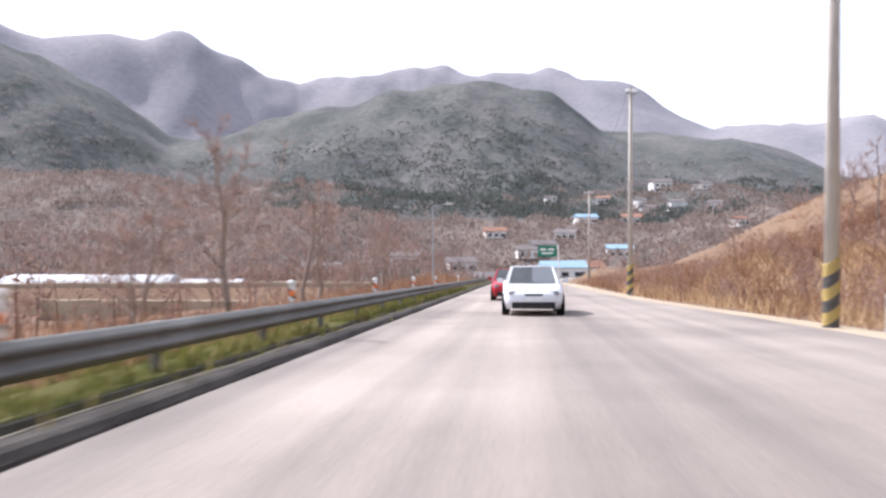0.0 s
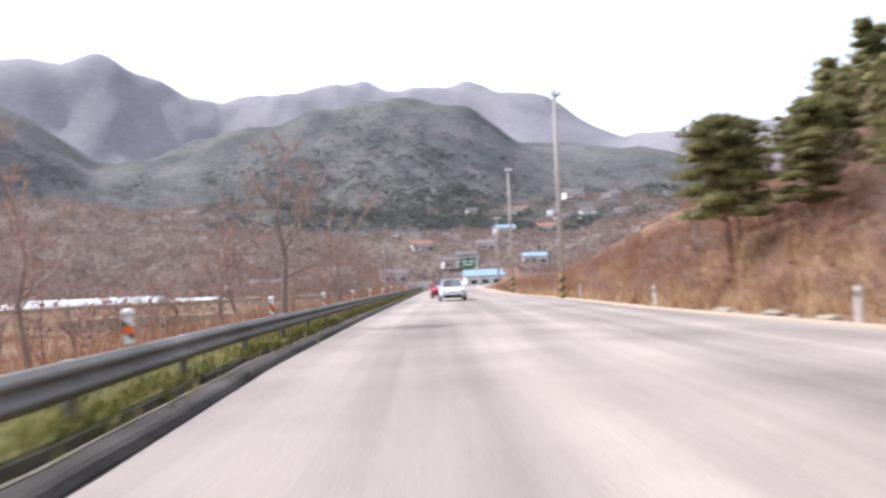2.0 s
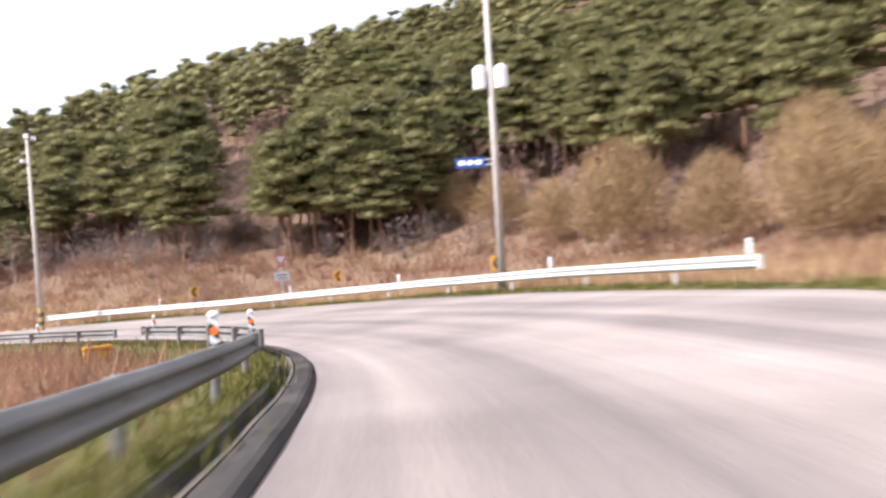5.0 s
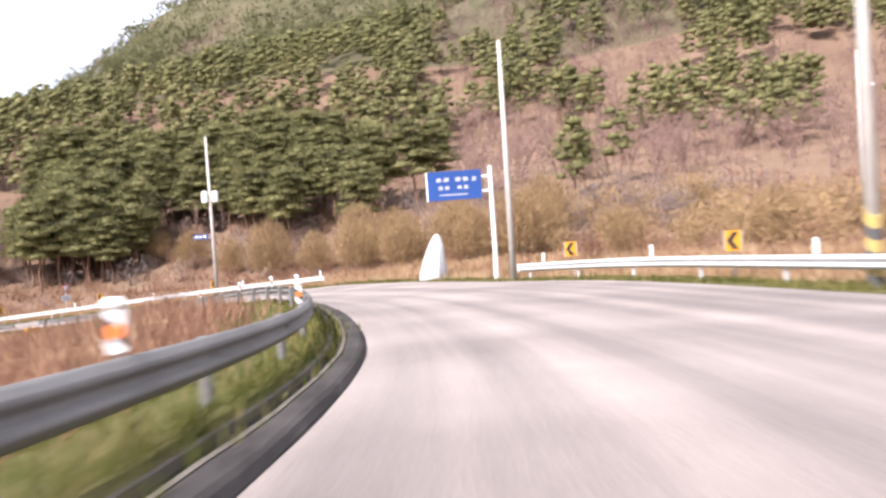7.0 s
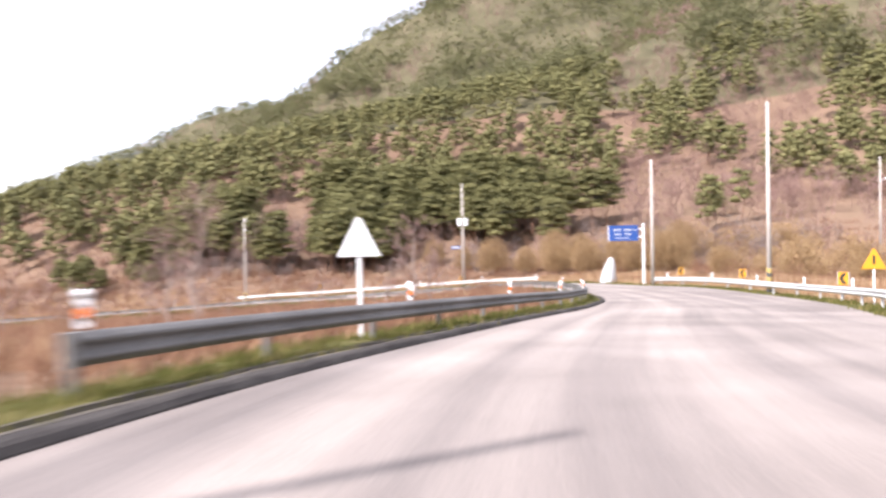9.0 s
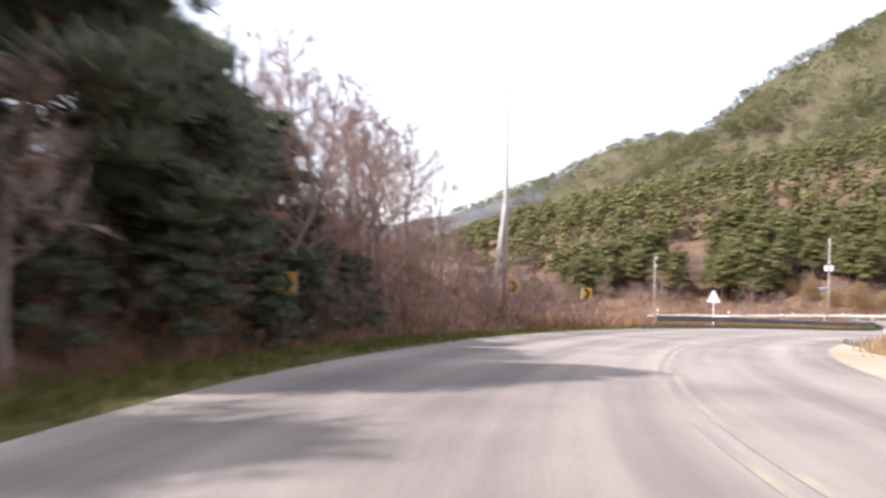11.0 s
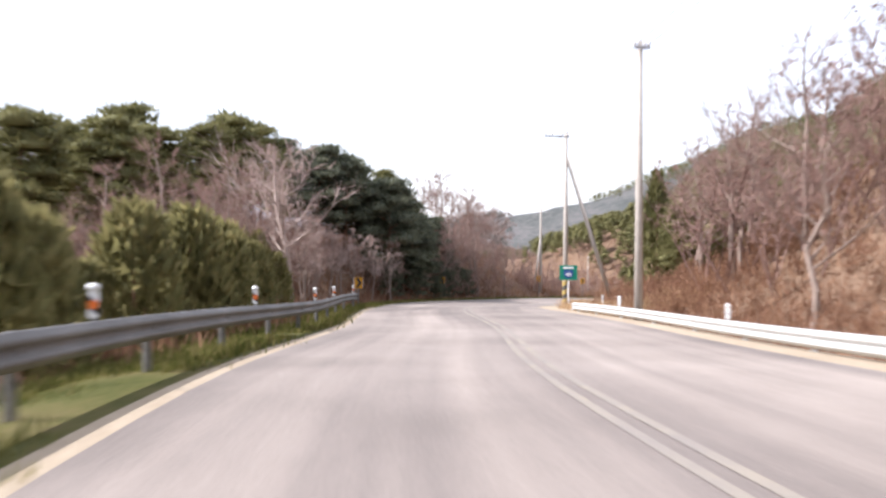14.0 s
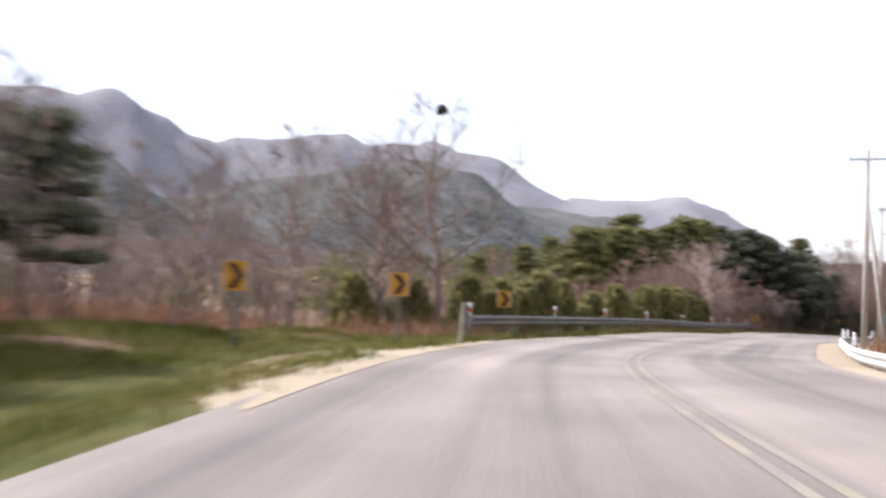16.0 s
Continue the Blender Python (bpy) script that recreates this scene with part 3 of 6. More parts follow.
def utility_pole(at, tall, label, banded=True, arms=(), r=0.17, brace=None, group="utility poles", boxes=False, face=0.0, lamp=None):
    at = Vector(at)
    e = thing("utility_pole", Matrix.Translation(at) @ Matrix.Rotation(face, 4, "Z"), label, "utility pole", group)
    bm = bmesh.new()
    tube(bm, (0, 0, -0.8), (0, 0, tall), r, r * 0.55, 16)
    part("shaft", bm, M_CONCRETE, e, smooth=True)
    if banded:
        for i in range(6):
            bm = bmesh.new()
            z0 = 0.25 + i * 0.26
            tube(bm, (0, 0, z0), (0, 0, z0 + 0.26), r * 1.05, r * 1.05, 16)
            for v in bm.verts:
                v.co.z += 0.75 * v.co.x
            part("band", bm, M_BAND_Y if i % 2 else M_BAND_DARK, e, "yellow warning band" if i % 2 else "black warning band")
    for z, w, shift in arms:
        bm = bmesh.new()
        box(bm, (w, 0.09, 0.09), (shift, -r, z), 0.01)
        part("crossarm", bm, M_GREY_PLATE, e)
        for x in (shift - w * 0.46, shift - w * 0.2, shift + w * 0.2, shift + w * 0.46):
            bm = bmesh.new()
            tube(bm, (x, -r, z + 0.04), (x, -r, z + 0.14), 0.05, 0.06, 8)
            tube(bm, (x, -r, z + 0.14), (x, -r, z + 0.28), 0.07, 0.03, 8)
            part("insulator", bm, M_WHITE, e)
    if boxes:
        for x in (-0.42, 0.42):
            bm = bmesh.new()
            tube(bm, (x, 0, tall * 0.60), (x, 0, tall * 0.60 + 0.8), 0.27, 0.27, 14)
            tube(bm, (x, 0, tall * 0.60 + 0.8), (x, 0, tall * 0.60 + 0.9), 0.27, 0.12, 14)
            part("transformer", bm, M_WHITE, e, "white transformer can")
    if lamp:
        z, reach = lamp
        bm = bmesh.new()
        tube(bm, (0, 0, z), (reach, 0, z + 0.25), 0.03, 0.03, 8)
        part("lamp_arm", bm, M_GREY_PLATE, e)
        bm = bmesh.new()
        box(bm, (0.55, 0.26, 0.2), (reach, 0, z + 0.22), 0.05)
        part("lamp_head", bm, M_WHITE, e, "pale street lamp head")
    if brace:
        top, dx, dy = brace
        bm = bmesh.new()
        tube(bm, (dx, dy, -0.8), (0.05, 0, top), r * 0.85, r * 0.55, 14)
        part("brace", bm, M_CONCRETE, e, "slanting concrete brace pole", smooth=True)
    return e


def base_at(x, y):
    return (x, y, height(x, y))


POLE = "pale concrete utility pole beside the road"
BANDED = "concrete utility pole with black and yellow bands at its foot"
p1 = utility_pole(base_at(8.3, 18.6), 12.3, BANDED, arms=[(11.9, 0.6, 0)], face=0.08)
p2 = utility_pole(base_at(10.3, 48.0), 11.5, BANDED, arms=[(11.2, 0.6, 0)])
p0 = utility_pole(base_at(17.2, 102.9), 11.0, POLE, False, arms=[(10.6, 1.2, 0)])
p3 = utility_pole(base_at(4.5, -25.4), 12.6, BANDED, arms=[(12.2, 1.9, 0)], face=0.5, lamp=(10.6, -0.9))
p4 = utility_pole(base_at(-2.7, -58.5), 13.6, POLE, False, boxes=True, face=1.91)
p5 = utility_pole(base_at(-34.1, -80.4), 11.6, POLE, False)
p6 = utility_pole(base_at(-57.2, -86.0), 12.4, BANDED)
utility_pole(base_at(-21.8, -103.8), 9.8, POLE, False, r=0.13, lamp=(7.4, -0.7), face=1.2)
c1 = utility_pole(base_at(-154.6, -95.6), 10.6, BANDED, arms=[(10.3, 1.6, -0.65)], brace=(9.1, 3.2, -0.6), face=-0.5)
c2 = utility_pole(base_at(-168.7, -109.5), 10.4, POLE, False, arms=[(10.1, 0.6, 0)], face=-0.6)
c3 = utility_pole(base_at(-183.8, -125.2), 10.6, POLE, False, arms=[(10.1, 1.9, 0)], brace=(7.6, 1.08, -0.6), face=-0.6)
utility_pole(base_at(-119.2, -65.6), 12.0, "weathered utility pole with a brace beside the bend", False, brace=(6.5, -0.9, 0.5), face=0.2)


def street_lamp(at, tall, face):
    e = thing("street_lamp", Matrix.Translation(at) @ Matrix.Rotation(face, 4, "Z"), "slim grey street lamp beside the guard rail", "street lamp")
    bm = bmesh.new()
    tube(bm, (0, 0, -0.3), (0, 0, tall), 0.09, 0.05, 12)
    part("pole", bm, M_GREY_PLATE, e)
    bm = bmesh.new()
    tube(bm, (0, 0, tall), (1.2, 0, tall + 0.25), 0.035, 0.03, 8)
    part("arm", bm, M_GREY_PLATE, e)
    bm = bmesh.new()
    box(bm, (0.6, 0.25, 0.14), (1.4, 0, tall + 0.25), 0.04)
    part("lamp_head", bm, M_WHITE, e)
    return e


street_lamp(base_at(-0.9, 71.2), 6.4, -0.2)


def cable(a, b, sag, r=0.006):
    cu = bpy.data.curves.new("cable", "CURVE")
    cu.dimensions, cu.bevel_depth, cu.bevel_resolution = "3D", r, 1
    sp = cu.splines.new("POLY")
    n = 14
    sp.points.add(n)
    a, b = Vector(a), Vector(b)
    for i in range(n + 1):
        f = i / n
        p = a.lerp(b, f)
        sp.points[i].co = (p.x, p.y, p.z - sag * 4 * f * (1 - f), 1)
    cu.materials.append(M_WIRE)
    return tagged(new("cable", cu), "thin black overhead cable between utility poles", "cable", "overhead cables")


def top_of(e, up, side=0.0):
    return e.matrix_world @ Vector((side, -0.17 if side else 0, up))


bpy.context.view_layer.update()
for (pa, za), (pb, zb2) in [((p0, 10.7), (p2, 11.2)), ((p2, 11.2), (p1, 12.0)), ((p1, 12.0), (p3, 12.4)), ((p3, 12.4), (p4, 12.6)), ((c1, 10.4), (c2, 10.2)), ((c2, 10.2), (c3, 10.3))]:
    for side in (-0.24, 0.24):
        cable(top_of(pa, za, side), top_of(pb, zb2, side), 0.5)
for (pa, za), (pb, zb2) in [((p3, 9.3), (p4, 9.0)), ((p4, 9.6), (p5, 9.3)), ((p5, 10.4), (p6, 10.8))]:
    cable(top_of(pa, za), top_of(pb, zb2), 0.6, 0.012)


# ---------------------------------------------------------------- signs and markers
def facing(at, toward):
    """A pose at `at` whose +y side faces `toward`."""
    d = Vector(toward) - Vector(at)
    return Matrix.Translation(at) @ Matrix.Rotation(math.atan2(d.y, d.x) - math.pi / 2, 4, "Z")


def chevron_sign(s, lat, up, look_s, flip=1, wide=0.48, tall=0.62, foot=None, back=False):
    at = on_road(s, lat)
    g = height(at.x, at.y)
    at.z = g
    mid = on_road(s, lat, up).z - g
    m = facing(at, on_road(look_s, 0))
    e = thing("chevron_sign", m, "yellow bend marker with a black chevron on a steel post", "road sign", "bend markers")
    bm = bmesh.new()
    tube(bm, (0, -0.05, -0.3), (0, -0.05, mid + tall / 2), 0.035, 0.035, 10)
    part("post", bm, M_STEEL, e)
    bm = bmesh.new()
    w, h = wide / 2, tall / 2
    prism(bm, [(-w, mid - h), (w, mid - h), (w, mid + h), (-w, mid + h)], 0.03)
    part("panel", bm, M_YELLOW, e)
    bm = bmesh.new()
    prism(bm, [(-w - 0.03, mid - h), (-w, mid - h), (-w, mid + h), (-w - 0.03, mid + h)], 0.14)
    part("side_flange", bm, M_GREY_PLATE, e)
    bm = bmesh.new()
    prism(bm, [(w, mid - h), (w + 0.03, mid - h), (w + 0.03, mid + h), (w, mid + h)], 0.14)
    part("side_flange", bm, M_GREY_PLATE, e)
    bm = bmesh.new()
    k = -flip
    prism(bm, [(-0.16 * k, mid + 0.26), (0.02 * k, mid + 0.26), (0.185 * k, mid), (0.02 * k, mid - 0.26), (-0.16 * k, mid - 0.26), (0.02 * k, mid)][::k], 0.012,
          Matrix.Translation((0, 0.012, 0)))
    part("chevron", bm, M_BLACK, e)
    return e


for s, lat, up, ls, fl in [(34.2, -9.6, 1.38, 56, -1), (40.5, -14.2, 1.3, 66, -1), (53.9, -10.7, 1.1, 80, -1), (92.0, -10.4, 1.2, 135, -1), (101.9, -11.0, 1.1, 140, -1),
                           (120.8, -10.2, 1.1, 150, -1), (164.8, 6.1, 1.8, 175, 1), (172.5, 6.9, 1.95, 190, 1), (216.8, 4.3, 1.3, 245, 1), (190.5, 7.6, 1.6, 245, 1),
                           (276.3, 4.35, 1.34, 298, 1), (286.3, 4.1, 1.57, 308, 1), (291.2, 6.1, 1.55, 312, 1)]:
    chevron_sign(s, lat, up, ls, fl)


def delineator(s, side, reach, top, drop=0.0, amber=True):
    """A reflector on a steel strap that stands on the rail's post."""
    at = on_road(s, edge(s, side) + side * (reach + 0.13), top - 0.06 - drop)
    e = thing("delineator", facing(at, on_road(s + 15, 0)), "white plastic delineator with an amber reflector on the guard rail" if amber else "small white plastic delineator on the guard rail",
              "delineator", "delineators along the rails")
    bm = bmesh.new()
    box(bm, (0.05, 0.012, 0.3), (0, -0.02, 0.13), 0.003)
    part("strap", bm, M_GREY_PLATE, e)
    w, h0, h1 = 0.055, 0.08, 0.46
    bm = bmesh.new()
    prism(bm, [(-w * 0.7, h0), (w * 0.7, h0), (w, h0 + 0.04), (w, h1 - 0.1), (w * 0.8, h1 - 0.07), (-w * 0.8, h1 - 0.07), (-w, h1 - 0.1), (-w, h0 + 0.04)], 0.045, Matrix.Translation((0, 0.03, 0)))
    part("body", bm, M_WHITE, e)
    bm = bmesh.new()
    bmesh.ops.create_uvsphere(bm, u_segments=12, v_segments=7, radius=0.068)
    bmesh.ops.transform(bm, matrix=Matrix.Translation((0, 0.005, h1 - 0.045)) @ Matrix.Diagonal((1, 0.7, 0.75, 1)), verts=bm.verts)
    part("cap", bm, M_WHITE, e, smooth=True)
    bm = bmesh.new()
    prism(bm, [(0.052 * math.cos(a), h0 + 0.15 + 0.056 * math.sin(a)) for a in np.linspace(0, 2 * math.pi, 13)[:-1]], 0.016, Matrix.Translation((0, 0.042, 0)))
    if amber:
        b2 = bmesh.new()
        prism(b2, [(-w, h0 + 0.03), (w, h0 + 0.12), (w, h0 + 0.26), (-w, h0 + 0.17)], 0.01, Matrix.Translation((0, 0.035, 0)))
        part("slanting_band", b2, M_BLACK, e, "slanting black band")
    part("reflector", bm, M_ORANGE if amber else M_LAMP_WHITE, e, "amber reflector" if amber else "")
    return e


M_LAMP_WHITE = stuff_mat("clear_reflector", [(0.6, 0.6, 0.6), (0.75, 0.75, 0.75)], 1.0, 0.2, 0.0)
for s in (-58, -42, -33, -24, -15, -6.3, 3, 12, 21, 30.2, 39.5):
    delineator(s, 1, 0.85, 0.64)
for s in (50.8, 58.5, 66.3):
    delineator(s, 1, 0.85, 0.72)
for s in (74.2, 83, 92, 101.5, 111, 120.3, 130.4, 139.3, 148.3, 158.2):
    delineator(s, 1, 0.95, 0.72)
for s in (222.1, 230.8, 238.4, 247.4, 256, 266, 274, 282):
    delineator(s, 1, 0.9, 0.76)
for s in (31, 40.6, 48, 57.5, 66):
    delineator(s, -1, 0.9, 0.72, amber=False)
for s in (91, 99, 107, 115, 124, 133, 142, 151):
    delineator(s, -1, 0.9, 0.72, amber=False)
for s in (233, 244, 255, 267, 279):
    delineator(s, -1, 0.9, 0.72, 0.35, amber=False)


def marker_post(s, lat, tall):
    at = on_road(s, lat)
    at.z = height(at.x, at.y)
    e = thing("marker_post", facing(at, on_road(s + 15, 0)), "short white marker post at the foot of the bank", "marker post", "marker posts")
    h = tall + on_road(s, lat).z - at.z
    bm = bmesh.new()
    tube(bm, (0, 0, -0.2), (0, 0, h - 0.05), 0.05, 0.05, 12)
    tube(bm, (0, 0, h - 0.05), (0, 0, h), 0.05, 0.03, 12)
    part("post", bm, M_WHITE, e)
    bm = bmesh.new()
    tube(bm, (0, 0, h - 0.24), (0, 0, h - 0.12), 0.053, 0.053, 12)
    part("reflector_band", bm, M_GREY_PLATE, e, "dull reflecting band")
    return e


for s, lat in ((-18.5, -7.6), (-2, -7.8), (12, -8.8), (219.3, -9.1)):
    marker_post(s, lat, 0.72)


def bars(e, m_text, rows, y=0.006):
    """Plain bars in place of writing: x0, x1, z0, z1."""
    for x0, x1, z0, z1 in rows:
        bm = bmesh.new()
        prism(bm, [(x0, z0), (x1, z0), (x1, z1), (x0, z1)], 0.004, Matrix.Translation((0, y, 0)))
        part("lettering", bm, m_text, e)


def guide_sign(at, toward, mid, w, h, label, material, post_x, group=""):
    e = thing("guide_sign", facing(at, toward), label, "road sign")
    bm = bmesh.new()
    prism(bm, [(-w / 2, mid - h / 2), (w / 2, mid - h / 2), (w / 2, mid + h / 2), (-w / 2, mid + h / 2)], 0.06)
    panel = part("panel", bm, material, e)
    bm = bmesh.new()
    tube(bm, (post_x, -0.12, -0.4), (post_x, -0.12, mid + h / 2 + 0.15), 0.13, 0.10, 14)
    part("post", bm, M_WHITE, e)
    for z in (mid - h * 0.25, mid + h * 0.25):
        bm = bmesh.new()
        tube(bm, (post_x, -0.12, z), (w * 0.4 * (-1 if post_x > 0 else 1), -0.12, z), 0.06, 0.05, 8)
        part("arm", bm, M_WHITE, e)
    return e


e = guide_sign(Vector((-32.0, -77.9, height(-32.0, -77.9))), (-86, -75, 0), 5.2, 2.75, 1.45, "large blue guide sign with white lettering on a white post", M_BLUE, -1.85)
bars(e, M_GREY_PLATE, [(-1.12, -0.92, 5.38, 5.58), (-0.72, -0.46, 5.4, 5.6), (-0.34, -0.08, 5.4, 5.6), (0.25, 0.5, 5.4, 5.6), (0.62, 0.87, 5.4, 5.6), (-0.7, -0.5, 5.0, 5.18),
                       (-0.38, -0.17, 5.0, 5.18), (0.25, 0.46, 5.0, 5.18), (0.58, 0.79, 5.0, 5.18), (-0.66, 0.75, 4.7, 4.77)])
bm = bmesh.new()
prism(bm, [(1.335, 4.47), (1.40, 4.47), (1.40, 5.93), (1.335, 5.93)], 0.12, Matrix.Translation((0, 0.01, 0)))
part("edge_strip", bm, M_WHITE, e)
e = guide_sign(Vector((17.9, 150.5, height(17.9, 150.5))), (0, 0, 0), 5.4, 3.2, 1.9, "green direction sign over the far road", M_GREEN, -1.9)
bars(e, M_WHITE, [(-1.2, -0.2, 5.5, 5.9), (0.2, 1.2, 5.5, 5.9), (-1.0, 1.0, 4.9, 5.2)])


M_FADED_RED = stuff_mat("faded_red_sheet", [(0.30, 0.06, 0.07), (0.40, 0.10, 0.11)], 1.0, 0.6, 0.05, 6)


def yield_sign(at, toward, apex_down=True):
    e = thing("yield_sign", facing(at, toward), "red and white yield triangle with a grey plate below", "road sign")
    bm = bmesh.new()
    tube(bm, (0, -0.05, -0.3), (0, -0.05, 3.1), 0.04, 0.04, 10)
    part("post", bm, M_GREY_PLATE, e)
    bm = bmesh.new()
    prism(bm, [(0, 2.42), (0.38, 3.1), (-0.38, 3.1)], 0.02)
    part("rim", bm, M_FADED_RED, e, "red triangle rim")
    bm = bmesh.new()
    prism(bm, [(0, 2.58), (0.245, 3.02), (-0.245, 3.02)], 0.02, Matrix.Translation((0, 0.012, 0)))
    part("centre", bm, M_GREY_PLATE, e)
    bm = bmesh.new()
    prism(bm, [(-0.42, 1.66), (0.42, 1.66), (0.42, 2.12), (-0.42, 2.12)], 0.02)
    plate = part("plate", bm, M_GREY_PLATE, e, "grey plate with unreadable lettering")
    bars(e, M_STEEL, [(-0.3, 0.3, 1.93, 2.01), (-0.3, 0.24, 1.76, 1.84)], 0.008)
    return e


at = Vector(base_at(6.2, -42.2))
yield_sign(at, (-12, -56, 0))


def warning_back(at, toward, name, label, w, h, mid, material, mark=False):
    e = thing(name, facing(at, toward), label, "road sign")
    bm = bmesh.new()
    tube(bm, (0, -0.06, -0.3), (0, -0.06, mid + h * 0.5), 0.045, 0.045, 10)
    part("post", bm, M_WHITE, e)
    bm = bmesh.new()
    prism(bm, [(-w / 2, mid - h / 2), (w / 2, mid - h / 2), (0.04, mid + h / 2), (-0.04, mid + h / 2)], 0.025)
    bmesh.ops.bevel(bm, geom=[x for x in bm.edges], offset=0.008, segments=1, affect="EDGES")
    part("triangle", bm, material, e)
    if mark:
        bm = bmesh.new()
        prism(bm, [(-0.05, mid - 0.22), (0.05, mid - 0.22), (0.05, mid + 0.14), (-0.05, mid + 0.14)], 0.01, Matrix.Translation((0, 0.012, 0)))
        part("mark", bm, M_BLACK, e)
    return e


at = on_road(148.0, 4.9)
at.z = height(at.x, at.y)
warning_back(at, on_road(180, 0), "warning_sign", "white-backed triangular warning sign on a post behind the rail", 0.95, 0.85, on_road(148.0, 4.9).z - at.z + 2.1, M_WHITE)
at = on_road(127.0, -9.9)
at.z = height(at.x, at.y)
warning_back(at, on_road(165, 0), "warning_sign", "yellow triangular warning sign with a black mark", 0.95, 0.85, on_road(130, 0).z - at.z + 1.75, M_YELLOW, True)

# route number sign
at = on_road(215.6, -7.5)
at.z = height(at.x, at.y)
up = on_road(215.9, 0).z - at.z + 1.95
e = thing("route_sign", facing(at, on_road(262, 0)), "green route number sign on a white post", "road sign")
bm = bmesh.new()
tube(bm, (0, -0.06, -0.3), (0, -0.06, up), 0.05, 0.05, 10)
part("post", bm, M_WHITE, e)
bm = bmesh.new()
prism(bm, [(-0.5, up - 0.42), (0.5, up - 0.42), (0.5, up + 0.42), (-0.5, up + 0.42)], 0.03)
part("panel", bm, M_GREEN, e)
bm = bmesh.new()
prism(bm, [(-0.28, up - 0.02), (-0.24, up - 0.2), (0, up - 0.34), (0.24, up - 0.2), (0.28, up - 0.02), (0.24, up + 0.16), (-0.24, up + 0.16)], 0.01, Matrix.Translation((0, 0.012, 0)))
part("shield", bm, M_BLUE, e, "blue route shield")
fc = bpy.data.curves.new("number", "FONT")
fc.body, fc.size, fc.align_x, fc.extrude = "48", 0.34, "CENTER", 0.003
tmp = new("tmp", fc)
bpy.context.view_layer.update()
me = bpy.data.meshes.new_from_object(tmp.evaluated_get(bpy.context.evaluated_depsgraph_get()))
bpy.data.objects.remove(tmp)
num = data_object("number", me, M_WHITE, e)
num.matrix_local = Matrix.Translation((0, 0.018, up - 0.2)) @ Matrix.Rotation(math.pi, 4, "Z") @ Matrix.Rotation(math.pi / 2, 4, "X")
bars(e, M_WHITE, [(-0.3, 0.3, up + 0.23, up + 0.32)], 0.008)

# small blue sign on the pole with the transformers
e = thing("name_sign", facing(Vector((-2.8, -58.4, 8.1)), (-36, -70, 0)), "small blue street name sign on a pole bracket", "road sign")
bm = bmesh.new()
prism(bm, [(0.3, -0.21), (1.45, -0.21), (1.45, 0.21), (0.3, 0.21)], 0.04)
part("panel", bm, M_BLUE, e)
bm = bmesh.new()
tube(bm, (0, -0.03, 0.1), (0.4, -0.03, 0.1), 0.03, 0.03, 8)
tube(bm, (0, -0.03, -0.1), (0.4, -0.03, -0.1), 0.03, 0.03, 8)
part("bracket", bm, M_GREY_PLATE, e)
bars(e, M_WHITE, [(0.42, 0.68, -0.08, 0.1), (0.76, 0.98, -0.08, 0.1), (1.06, 1.34, -0.08, 0.1)])


# ---------------------------------------------------------------- cars on the road
M_GLASS = stuff_mat("car_glass", [(0.11, 0.12, 0.125), (0.15, 0.16, 0.165)], 1.0, 0.05, 0.0)
M_GLASS.node_tree.nodes["Principled BSDF"].inputs["Specular IOR Level"].default_value = 1.0
M_TYRE = stuff_mat("tyre_rubber", [(0.015, 0.015, 0.015), (0.03, 0.03, 0.03)], 1.0, 0.9, 0.2, 20)
M_RIM = stuff_mat("alloy", [(0.45, 0.45, 0.46), (0.6, 0.6, 0.6)], 1.0, 0.35, 0.0, metal=0.8)
M_LAMP = stuff_mat("lamp_glass", [(0.22, 0.23, 0.25), (0.40, 0.41, 0.43)], 1.0, 0.1, 0.0)
M_CAR_WHITE = stuff_mat("white_car_paint", [(0.66, 0.67, 0.69), (0.74, 0.75, 0.77)], 0.5, 0.22, 0.0)
M_CAR_RED = stuff_mat("red_car_paint", [(0.30, 0.012, 0.022), (0.38, 0.02, 0.03)], 0.5, 0.22, 0.0)


